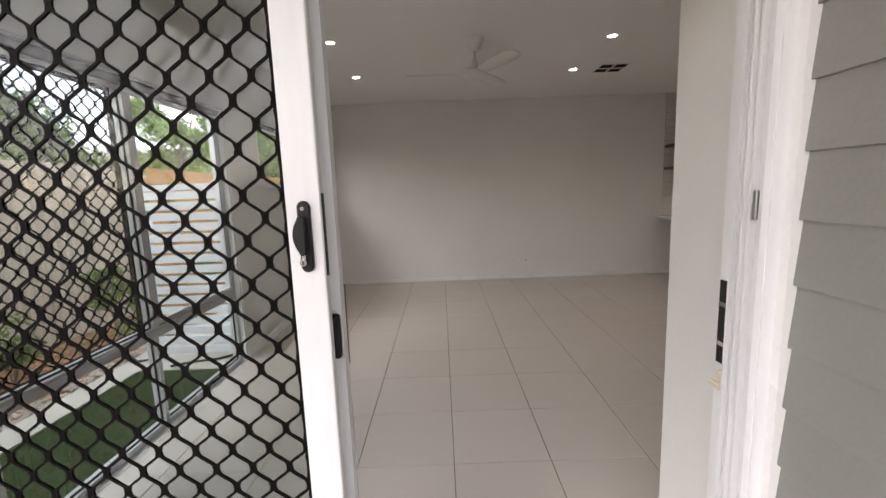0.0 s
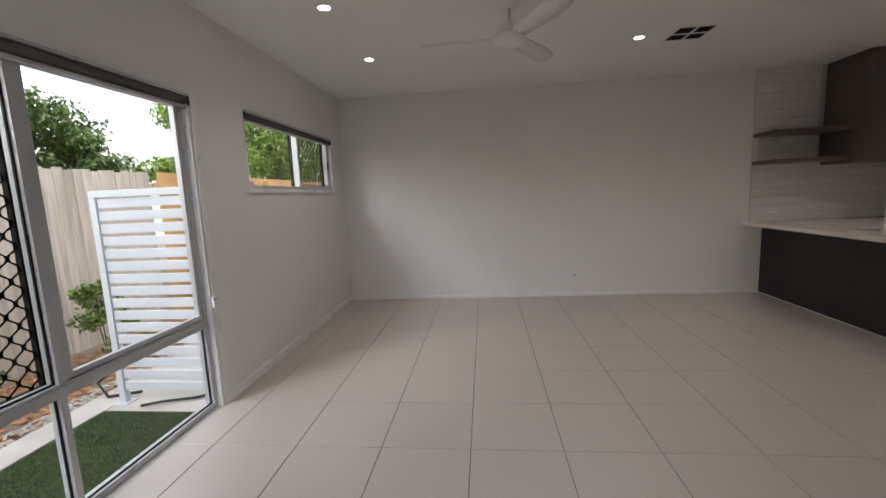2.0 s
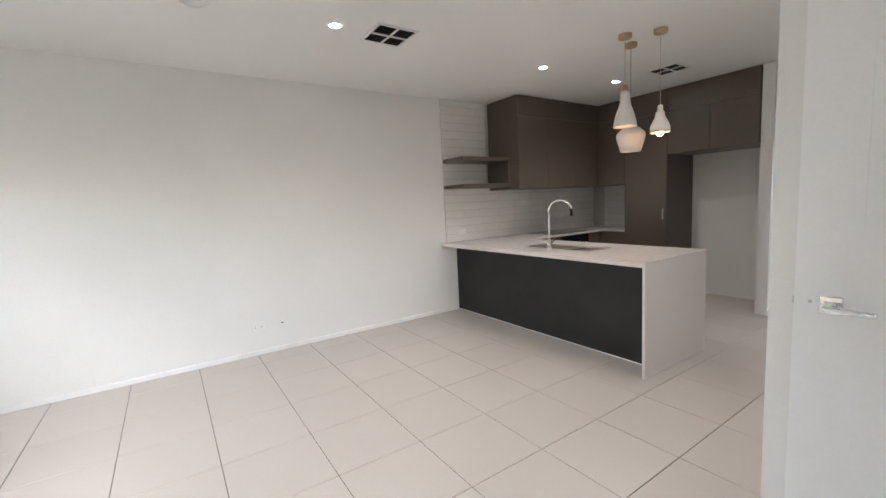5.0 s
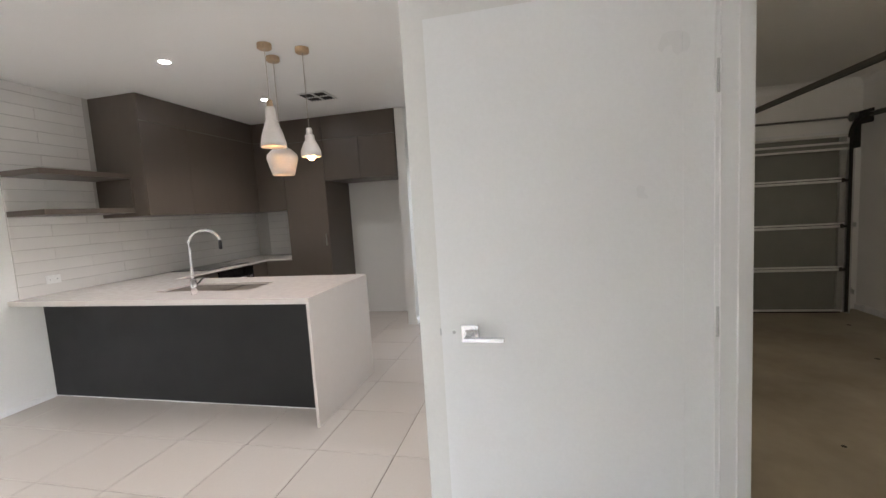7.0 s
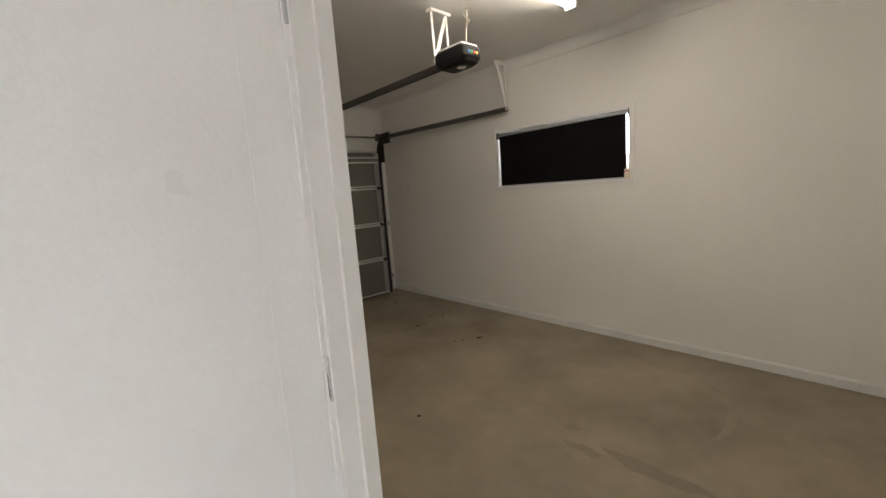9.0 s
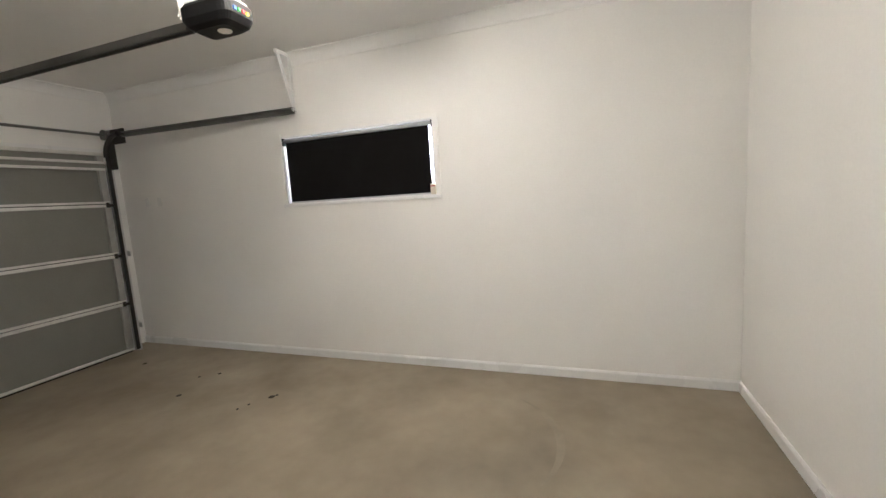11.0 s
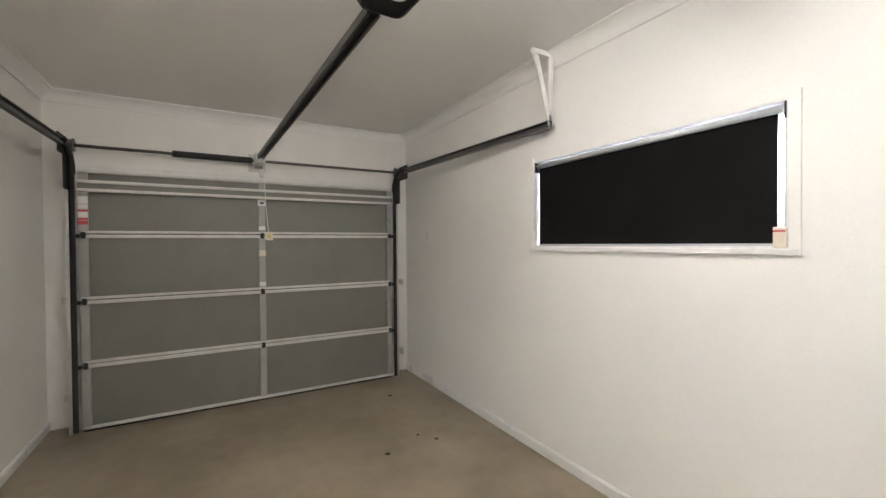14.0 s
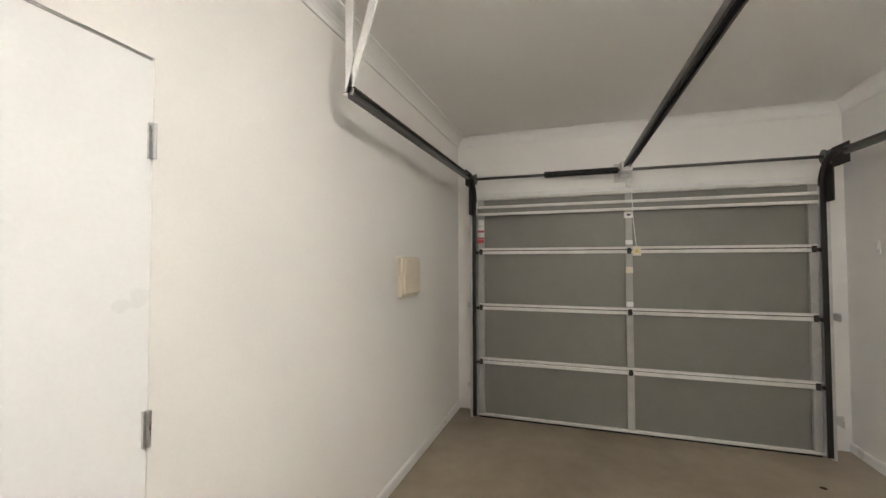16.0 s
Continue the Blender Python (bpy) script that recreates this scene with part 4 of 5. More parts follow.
part("top_strut", soft_box(XD - 0.010, XD + 0.0, YA - 0.03, YB + 0.03, 1.938, 1.962, r=0.004), GRAIL, gd)
part("bottom_seal", boxes((XD + 0.005, XD + 0.05, YA - 0.02, YB + 0.02, 0.0, 0.013)), BLACK, gd, "black rubber bottom seal")
for za, zb, m, w in ((1.60, 1.645, WHITEP, 0.029), (1.645, 1.66, RED, 0.029), (1.665, 1.70, WHITEP, 0.029), (1.585, 1.60, RED, 0.029), (1.55, 1.578, RED, 0.029), (1.705, 1.76, WHITEP, 0.029)):
    part("sticker", boxes((XD - 0.0075, XD - 0.0062, YB - w, YB + w, za, zb)), m, gd)
for za, zb, m, w in ((1.735, 1.785, WHITEP, 0.034), (1.79, 1.808, YELLOW, 0.03), (1.52, 1.555, WHITEP, 0.027), (1.29, 1.34, CREAM, 0.027), (1.02, 1.06, WHITEP, 0.026)):
    part("sticker", boxes((XD - 0.009, XD - 0.0062, YM - w, YM + w, za, zb)), m, gd)
part("sticker_mark", boxes((XD - 0.0105, XD - 0.0092, YM - 0.014, YM + 0.014, 1.753, 1.767)), BLACK, gd)
tg = thing("release_tag", "pale warning tag with a triangle hanging on a cord", "warning tag")
part("tag", boxes((XD - 0.036, XD - 0.033, YM - 0.085, YM - 0.022, 1.43, 1.505)), CREAM, tg)
bm = bmesh.new()
v = [bm.verts.new((XD - 0.0375, YM - 0.0535 + a, 1.455 + b)) for a, b in ((-0.02, 0), (0.02, 0), (0, 0.033))]
bm.faces.new(v)
part("triangle", bm, YELLOW, tg)
part("cord", tube([(XD - 0.035, YM - 0.05, 1.505), (XD - 0.05, YM - 0.03, 1.7), (XD - 0.07, YM - 0.015, 2.0), (XD - 0.07, YM - 0.01, 2.11)], 0.0025, 6), WHITEP, tg)

# tracks that carry the door up under the ceiling
for y, s, TZ, TX, lab in ((-1.375, -1, 2.118, 4.135, "grey steel door track along the window wall"), (1.39, 1, 2.115, 4.15, "grey steel door track along the store wall")):
    tr = thing("door_track", lab, "door track", group="garage door tracks")
    inner = y - s * 0.012
    skew, yb = (0.125, -1.315) if s < 0 else (-0.03, 1.39)
    bm = boxes((TX, 6.0, y - 0.004, y + 0.004, TZ - 0.024, TZ + 0.024), (TX, 6.0, min(y, y - s * 0.028), max(y, y - s * 0.028), TZ + 0.018, TZ + 0.024), (TX, 6.0, min(y, y - s * 0.028), max(y, y - s * 0.028), TZ - 0.024, TZ - 0.018),
                                   (TX, 6.0, min(y - s * 0.028, y - s * 0.022), max(y - s * 0.028, y - s * 0.022), TZ - 0.018, TZ - 0.008))
    for v in bm.verts:
        v.co.y += skew * (v.co.x - TX) / (6.0 - TX)
    part("horizontal_track", bm, TRACKM, tr)
    yv = -1.192 if s < 0 else 1.335
    path_ = [(6.0 + 0.20 * math.sin(t), yv, TZ - 0.20 + 0.20 * math.cos(t)) for t in (math.pi / 2 * k / 8 for k in range(9))]
    bm = bmesh.new()
    for (xa, _, za), (xb, _, zb) in zip(path_, path_[1:]):
        cyl(bm, (xa, yv, za), (xb, yv, zb), 0.021, seg=8)
    part("curved_track", bm, DARKST, tr)
    part("corner_plate", boxes((6.10, 6.225, yv + s * 0.02, yv + s * 0.028, 1.80, 2.06)), DARKST, tr, "dark steel corner bracket")
    part("corner_link", boxes((5.99, 6.18, y + skew - 0.004, y + skew + 0.004, 2.04, TZ + 0.06)), DARKST, tr)
    part("vertical_track", boxes((6.18, 6.225, yv - 0.004 + s * 0.012, yv + 0.004 + s * 0.012, 0.02, 1.94), (6.18, 6.186, yv - 0.017, yv + 0.017, 0.02, 1.94)), DARKST, tr)
    part("track_angle", boxes((6.20, 6.27, yv + s * 0.022 - 0.003, yv + s * 0.022 + 0.003, 0.0, 1.86), (6.196, 6.20, yv + s * 0.022, yv + s * 0.044, 0.0, 1.86)), GALV, tr, "galvanised angle behind the track")
    for z in (0.2, 0.95):
        part("wall_bracket", boxes((6.275, XE, yb + s * 0.004 - 0.002, yb + s * 0.004 + 0.002, z, z + 0.05), (XE - 0.005, XE, min(yb, yb + s * 0.06), max(yb, yb + s * 0.06), z, z + 0.05)), GALV, tr)
    hg = thing("track_hanger", "white steel V-shaped hanger between ceiling and track", "hanger", group="track hangers")
    for yt in (y, y - s * 0.13):
        bm = bmesh.new()
        va = [bm.verts.new((TX, c, z)) for c, z in ((yt - 0.019, C_GAR - 0.012), (yt + 0.019, C_GAR - 0.012), (y + 0.016, TZ), (y - 0.016, TZ))]
        vb = [bm.verts.new(v.co + Vector((0.012, 0, 0))) for v in va]
        bm.faces.new(va)
        bm.faces.new(vb[::-1])
        for i in range(4):
            bm.faces.new((va[i], va[(i + 1) % 4], vb[(i + 1) % 4], vb[i]))
        part("strap", bm, WHITEP, hg)
    part("ceiling_foot", boxes((TX - 0.004, TX + 0.016, min(y + s * 0.015, y - s * 0.15), max(y + s * 0.015, y - s * 0.15), C_GAR - 0.03, C_GAR)), WHITEP, hg)
    part("bolt", bar((TX + 0.008, y - s * 0.012, TZ + 0.0), (TX + 0.008, y + s * 0.03, TZ + 0.0), 0.008, seg=8), GALV, hg)

sh_ = thing("torsion_shaft", "steel torsion shaft with a black spring above the garage door", "torsion shaft")
part("shaft", bar((6.27, -1.32, 2.14), (6.27, 1.42, 2.14), 0.0125), TRACKM, sh_, smooth=True)
bm = bmesh.new()
for k in range(60):
    y = 0.13 + k * 0.0099
    cyl(bm, (6.27, y, 2.14), (6.27, y + 0.0085, 2.14), 0.027, seg=14)
    cyl(bm, (6.27, y + 0.0085, 2.14), (6.27, y + 0.0099, 2.14), 0.023, seg=14)
part("spring", bm, BLACK, sh_, "black coiled torsion spring")
for y in (-1.26, 1.36):
    bm = bmesh.new()
    for k in range(5):
        cyl(bm, (6.27, y - 0.025 + 0.01 * k, 2.14), (6.27, y - 0.017 + 0.01 * k, 2.14), 0.05 if k in (0, 4) else 0.043, seg=20)
    part("cable_drum", bm, TRACKM, sh_, "grey cable drum")
part("centre_bracket", boxes((6.21, XE, YM - 0.02, YM + 0.05, 2.09, 2.2), (XE - 0.006, XE, YM - 0.05, YM + 0.09, 2.06, 2.22)), GALV, sh_, "steel centre bracket")
part("tail", soft_box(XD - 0.02, XD + 0.02, YM - 0.025, YM + 0.012, 1.99, 2.055, r=0.004), WHITEP, sh_)

CO = C_GAR - 0.066                        # ceiling in the opener's own, slightly tilted frame
op = thing("garage_opener", "dark grey garage door opener hung from the ceiling", "garage opener")
bm = bmesh.new()
mx, mz = 3.335, 2.155
for z, sx, sy in ((2.095, 0.09, 0.06), (2.11, 0.118, 0.08), (2.14, 0.135, 0.092), (2.19, 0.135, 0.092), (2.205, 0.122, 0.084)):
    pts = []
    for k in range(24):
        a = 2 * math.pi * k / 24
        c, s = math.cos(a), math.sin(a)
        pts.append(bm.verts.new((mx + sx * math.copysign(abs(c) ** 0.32, c), 0.06 + sy * math.copysign(abs(s) ** 0.32, s), z)))
    if z > 2.10:
        for i in range(24):
            bm.faces.new((last[i], last[(i + 1) % 24], pts[(i + 1) % 24], pts[i]))
    else:
        bm.faces.new(pts[::-1])
    last = pts
bm.faces.new(last)
part("housing", bm, material("charcoal_plastic", (0.010, 0.010, 0.0105), 0.5, vary=0.05, spec=0.2), op, "charcoal plastic housing")
part("light_cover", soft_box(mx - 0.11, mx + 0.11, -0.015, 0.135, 2.205, 2.222, r=0.006), WHITEP, op, "white top cover")
part("lens", lathe([(0.0005, 2.092), (0.03, 2.093), (0.032, 2.096)], (mx - 0.03, 0.06, 0), 24), WHITEP, op, "round pale lens")
for k, m in enumerate((YELLOW, RED, material("green_print", (0.05, 0.35, 0.1), 0.5), material("blue_print", (0.05, 0.15, 0.5), 0.5))):
    part("button", soft_box(mx - 0.141, mx - 0.133, 0.02 + 0.025 * k, 0.036 + 0.025 * k, 2.15, 2.166, r=0.002), m, op)
part("rail", boxes((3.44, 6.10, 0.035, 0.085, 2.160, 2.165), (3.50, 6.10, 0.035, 0.04, 2.13, 2.160), (3.50, 6.10, 0.08, 0.085, 2.13, 2.160), (3.50, 6.10, 0.04, 0.046, 2.128, 2.133), (3.50, 6.10, 0.074, 0.08, 2.128, 2.133)), TRACKM, op, "grey steel drive rail")
part("belt", boxes((3.52, 6.08, 0.056, 0.064, 2.135, 2.143)), BLACK, op)
part("front_bracket", soft_box(6.0, 6.09, 0.02, 0.10, 2.10, 2.17, r=0.005), GALV, op)
for dx, s in ((3.47, -1), (3.47, 1)):
    part("hanger_strap", boxes((dx, dx + 0.004, 0.06 + s * 0.058, 0.06 + s * 0.076, 2.15, CO)), WHITEP, op, "white steel strap")
bm = bmesh.new()
vs = [bm.verts.new(p) for p in ((3.472, -0.02, CO - 0.02), (3.472, 0.01, CO - 0.02), (3.472, 0.145, 2.16), (3.472, 0.115, 2.16))]
ws = [bm.verts.new(v.co + Vector((0.004, 0, 0))) for v in vs]
bm.faces.new(vs)
bm.faces.new(ws[::-1])
for i in range(4):
    bm.faces.new((vs[i], vs[(i + 1) % 4], ws[(i + 1) % 4], ws[i]))
part("brace", bm, WHITEP, op)
part("strap_foot", boxes((3.45, 3.495, -0.03, 0.15, CO - 0.018, CO)), WHITEP, op)
part("cable", tube([(3.30, -0.02, CO), (3.31, -0.03, 2.48), (3.29, -0.015, 2.42), (3.31, -0.02, 2.36), (3.30, 0.0, 2.28), (3.31, 0.01, 2.21)], 0.005, 6), CORD, op, "loose looped supply cable")
part("cable_bundle", tube([(3.295, -0.03, 2.47), (3.315, -0.01, 2.43), (3.285, -0.03, 2.39), (3.315, -0.02, 2.35)], 0.007, 6), CORD, op)
op.matrix_world = Matrix.Translation((6.2, 0.08, 2.145)) @ Euler((0, 0.022, 0.047)).to_matrix().to_4x4() @ Matrix.Translation((-6.075, -0.06, -2.145)) @ op.matrix_world

# LED batten
bt = thing("batten_light", "long white LED batten light on the garage ceiling, lit", "batten light")
part("base", soft_box(2.95, 3.03, -0.64, 0.60, C_GAR - 0.03, C_GAR, r=0.004), WHITEP, bt)
part("diffuser", soft_box(2.955, 3.025, -0.62, 0.58, C_GAR - 0.065, C_GAR - 0.03, r=0.012, seg=3), LED_TUBE, bt, "glowing diffuser")
for ya in (-0.645, 0.581):
    part("end_cap", soft_box(2.952, 3.028, ya, ya + 0.024, C_GAR - 0.085, C_GAR - 0.002, r=0.004), WHITEP, bt, "white end cap")

# garage window with its blind down
w3 = thing("window_3", "garage window with white reveal and its black blind drawn", "window", kind="structure")
a0, a1, lo, hi = GWIN
part("window_frame", ring("x", GS - 0.095, GS - 0.055, a0 + 0.01, a1 - 0.01, lo + 0.01, hi - 0.01, 0.03), ALU_S, w3)
pane("pane", w3, a0 + 0.04, a1 - 0.04, GS - 0.077, GS - 0.073, lo + 0.04, hi - 0.04)
part("reveal", ring("x", GS - 0.055, GS + 0.004, a0 + 0.002, a1 - 0.002, lo + 0.002, hi - 0.002, 0.010), GLOSS, w3)
part("window_sill", soft_box(a0 - 0.035, a1 + 0.03, GS - 0.04, GS + 0.016, lo - 0.022, lo + 0.003, r=0.003), GLOSS, w3, "white painted sill board")
part("architrave", boxes((a0 - 0.034, a0 + 0.001, GS, GS + 0.010, lo, hi + 0.02), (a1 - 0.001, a1 + 0.03, GS, GS + 0.010, lo, hi + 0.02)), WALL_G, w3)
bl = thing("roller_blind", "black blockout roller blind pulled down over the garage window", "blind")
part("fabric", boxes((a0 + 0.05, a1 - 0.022, GS - 0.030, GS - 0.028, lo + 0.016, hi - 0.02)), BLIND, bl)
part("roll", bar((a0 + 0.02, GS - 0.018, hi - 0.034), (a1 - 0.02, GS - 0.018, hi - 0.034), 0.016, seg=20), ALU_S, bl, "silver-grey rolled back of the fabric", True)
part("bottom_rail", soft_box(a0 + 0.035, a1 - 0.022, GS - 0.038, GS - 0.018, lo + 0.006, lo + 0.022, r=0.003), ALU_S, bl)
for x in (a0 + 0.015, a1 - 0.015):
    part("bracket", soft_box(x - 0.004, x + 0.004, GS - 0.045, GS + 0.006, hi - 0.075, hi - 0.012, r=0.002), BLACK, bl)
part("chain", tube([(a0 + 0.022, GS + 0.004, hi - 0.04 - 0.045 * k) for k in range(11)], 0.0022, 6), WHITEP, bl)
part("chain_holder", soft_box(a0 + 0.006, a0 + 0.05, GS - 0.01, GS + 0.016, lo + 0.006, lo + 0.085, r=0.004), CREAM, bl)
part("warning_strip", boxes((a0 + 0.008, a0 + 0.048, GS + 0.0162, GS + 0.0172, lo + 0.066, lo + 0.073)), RED, bl, "thin red warning strip")

bx = thing("switchboard", "cream plastic electrical switchboard box on the garage wall", "switchboard")
part("case", soft_box(4.99, 5.29, YG0 - 0.030, YG0, 1.155, 1.415, r=0.006), CREAM, bx)
part("lid", soft_box(5.005, 5.275, YG0 - 0.050, YG0 - 0.031, 1.175, 1.40, r=0.008), CREAM, bx)
part("lid_clip", soft_box(4.995, 5.005, YG0 - 0.044, YG0 - 0.030, 1.27, 1.30, r=0.002), CREAM, bx)


def blot(x, y, rx, ry, seed, z=0.0012):
    """A flat uneven stain."""
    rnd = random.Random(seed)
    bm = bmesh.new()
    n = 26
    ph = [rnd.uniform(0, 6.28) for _ in range(4)]
    v = []
    for k in range(n):
        a = 2 * math.pi * k / n
        r = 1 + 0.18 * math.sin(2 * a + ph[0]) + 0.14 * math.sin(3 * a + ph[1]) + 0.10 * math.sin(5 * a + ph[2]) + 0.07 * math.sin(9 * a + ph[3])
        v.append(bm.verts.new((x + rx * r * math.cos(a), y + ry * r * math.sin(a), z)))
    bm.faces.new(v)
    return bm


for k, (x, y, r) in enumerate(((4.79, -0.54, 0.02), (4.93, -0.83, 0.012), (4.81, -0.92, 0.016), (4.05, -0.68, 0.024), (4.03, -0.71, 0.012), (4.16, -0.48, 0.010), (4.13, -0.55, 0.011), (3.43, 0.53, 0.014), (5.75, -0.95, 0.02))):
    tagged(part("floor_speck", lathe([(0.0005, 0.004), (r * 0.6, 0.0035), (r, 0.0)], (x, y, 0), 9), SPOTM), "small black speck dropped on the concrete floor", "speck", group="specks on the garage floor")

gf = bpy.data.objects["floor_garage"]
part("stain", blot(2.20, 0.10, 0.20, 0.055, 3), STAIN, gf, "dark oily stain on the concrete")
part("stain", blot(2.52, 0.16, 0.09, 0.035, 4), STAIN, gf, "dark oily stain on the concrete")
part("stain", blot(2.66, 0.02, 0.05, 0.03, 6), STAIN, gf)
part("stain", blot(2.60, 0.27, 0.07, 0.028, 8), SMEAR, gf)
bm = bmesh.new()
arc_ = [(math.cos(a), math.sin(a), 0.022 * math.sin(math.pi * k / 16) + 0.002) for k, a in ((k, math.radians(150 + 5.6 * k)) for k in range(17))]
ra = [bm.verts.new((2.62 + (0.58 + w) * c, -0.52 + (0.58 + w) * s_, 0.0011)) for c, s_, w in arc_]
rb = [bm.verts.new((2.62 + (0.58 - w) * c, -0.52 + (0.58 - w) * s_, 0.0011)) for c, s_, w in arc_]
for k in range(16):
    bm.faces.new((ra[k], ra[k + 1], rb[k + 1], rb[k]))
part("stain", bm, SMEAR, gf, "faint curved wet-tyre mark")

# ---- outside ----
ZO = -0.10
structure("ground", boxes((-120, XW - 0.13, -120, 120, ZO - 0.25, ZO - 0.03), (XW - 0.13, 120, YN + 0.12, 120, ZO - 0.25, ZO - 0.03), (XW - 0.13, 120, -120, -3.3, ZO - 0.25, ZO - 0.03), (8.9, 120, -3.3, YN + 0.12, ZO - 0.25, ZO - 0.03)), SOIL, "bare dry ground around the house", "ground")
structure("pavement", boxes((-1.83, XR, -3.3, 0.985, -0.2, -0.03)), PATHC, "pale concrete porch slab", "pavement")
structure("drive", boxes((XE + 0.12, 12, -3.3, 1.6, -0.2, -0.02)), PATHC, "pale concrete driveway", "driveway")
structure("turf", boxes((-2.70, XW - 0.13, -3.0, 3.50, ZO - 0.1, ZO)), TURF, "strip of dark green artificial turf", "turf")
structure("garden_edging", boxes((-2.95, -2.70, -3.0, 5.5, ZO - 0.1, ZO + 0.01)), PATHC, "pale concrete garden edging", "edging")
structure("screen_slab", boxes((-2.70, XW - 0.13, 3.50, 6.3, ZO - 0.1, ZO + 0.005)), PATHC, "small concrete slab", "slab")
rnd = random.Random(5)


def scatter(name, n, area, z, size, mat, label, category, flat=0.35):
    """Loose flakes strewn over an area, as one object."""
    verts, faces = [], []
    for _ in range(n):
        x, y = rnd.uniform(area[0], area[1]), rnd.uniform(area[2], area[3])
        m = Matrix.Translation((x, y, z + rnd.uniform(0, 0.02))) @ Euler((rnd.uniform(-flat, flat), rnd.uniform(-flat, flat), rnd.uniform(0, 6.3))).to_matrix().to_4x4()
        l, w = size * rnd.uniform(0.6, 1.6), size * rnd.uniform(0.2, 0.45)
        b = len(verts)
        verts += [m @ Vector(p) for p in ((-l, -w, 0), (l, -w * 0.6, 0), (l * 0.8, w, 0.004), (-l * 0.9, w * 0.8, 0), (0, 0, 0.012))]
        faces += [(b, b + 1, b + 4), (b + 1, b + 2, b + 4), (b + 2, b + 3, b + 4), (b + 3, b, b + 4)]
    me = bpy.data.meshes.new(name)
    me.from_pydata(verts, [], faces)
    me.materials.append(mat)
    return tagged(new(name, me), label, category, kind="stuff")


scatter("bark_mulch", 5200, (-4.15, -2.97, -1.5, 9.0), ZO - 0.03, 0.035, MULCH, "orange-brown bark mulch in the garden bed", "mulch")
scatter("pebble", 700, (-3.12, -2.96, 0.5, 5.0), ZO - 0.01, 0.025, PATHC, "pale pebbles along the garden edging", "pebbles")
verts, faces = [], []
for _ in range(26000):
    x, y = rnd.uniform(-2.69, XW - 0.135), rnd.uniform(0.8, 3.49)
    a, h = rnd.uniform(0, 6.3), rnd.uniform(0.012, 0.024)
    b = len(verts)
    verts += [(x - 0.002 * math.cos(a), y - 0.002 * math.sin(a), ZO), (x + 0.002 * math.cos(a), y + 0.002 * math.sin(a), ZO), (x + rnd.uniform(-0.01, 0.01), y + rnd.uniform(-0.01, 0.01), ZO + h)]
    faces.append((b, b + 1, b + 2))
me = bpy.data.meshes.new("turf_blades")
me.from_pydata(verts, [], faces)
me.materials.append(TURF)
tagged(new("turf_blades", me), "short blades of dark green artificial turf", "turf", kind="stuff")

# white slat screen in front of the service corner
ss = thing("slat_screen", "white aluminium slat screen standing beside the turf", "slat screen")
PX0, PX1, PY = -2.67, -1.86, 3.62
for x in (PX0, PX1 - 0.05):
    part("post", soft_box(x, x + 0.05, PY - 0.02, PY + 0.03, ZO + 0.005, 1.48, r=0.003), SLATW, ss)
part("top_rail", soft_box(PX0, PX1, PY - 0.022, PY + 0.032, 1.475, 1.525, r=0.003), SLATW, ss)
part("foot", boxes((PX0 - 0.03, PX0 + 0.08, PY - 0.05, PY + 0.06, ZO + 0.004, ZO + 0.014)), SLATW, ss)
sm = mesh_of(soft_box(PX0 + 0.05, PX1 - 0.05, PY - 0.008, PY + 0.008, -0.034, 0.034, r=0.003, seg=1), "slat", SLATW)
for k in range(16):
    o = new("slat", sm)
    o.parent, o.location = ss, (0, 0, 0.045 + 0.0925 * k)
ho = tagged(part("garden_hose", tube([(-2.62, 3.75, ZO + 0.03), (-2.85, 3.68, ZO + 0.02), (-3.0, 3.75, ZO + 0.10), (-2.95, 3.95, ZO + 0.2)], 0.012, 8), BLACK), "black hose beside the slat screen", "hose")
tagged(part("garden_hose", tube([(-2.45, 3.55, ZO + 0.02), (-2.3, 3.60, ZO + 0.03), (-2.1, 3.68, ZO + 0.02), (-1.95, 3.8, ZO + 0.02)], 0.011, 8), BLACK), "short black hose on the slab", "hose")


def fence(name, label, p, q, height, mat, rails_inside):
    """Upright palings side by side from p to q, each its own piece."""
    f = thing(name, label, "fence")
    p, q = Vector(p), Vector(q)
    d = (q - p).normalized()
    n = int((q - p).length / 0.101)
    r = random.Random(len(name) + n)
    kinds = [mesh_of(boxes((-0.049, 0.049, -0.008, 0.008, ZO - 0.03, height + dz)), "paling", mat) for dz in ((-0.012, 0.0, 0.006, 0.01) if mat is PALING else (-0.003, 0.0, 0.002, 0.004))]
    ang = math.degrees(math.atan2(d.y, d.x))
    for k in range(n):
        o = new("paling", r.choice(kinds))
        o.parent = f
        c = p + d * (0.05 + 0.101 * k)
        o.matrix_basis = pose(c.x, c.y, 0, 0, r.uniform(-0.15, 0.15), ang + r.uniform(-0.4, 0.4))
    side = Vector((-d.y, d.x)) * (0.03 if rails_inside else -0.03)
    for z in (0.15, height - 0.22):
        bm = boxes((0, (q - p).length, -0.02, 0.02, z, z + 0.075))
        bm.transform(pose(p.x + side.x, p.y + side.y, 0, 0, 0, ang))
        part("rail", bm, mat, f)
    for k in range(int((q - p).length / 2.3) + 1):
        c = p + d * (2.3 * k) + side * 2.2
        part("post", boxes((c.x - 0.05, c.x + 0.05, c.y - 0.05, c.y + 0.05, ZO - 0.03, height - 0.05)), mat, f)
    return f


fence("paling_fence", "weathered grey timber paling fence", (-4.25, -2.0), (-4.25, 6.05), 1.84, PALING, True)
fence("pine_fence", "newer orange-brown pine paling fence with exposed rails", (-4.25, 13.5), (-4.25, 6.05), 1.86, PINE, True)
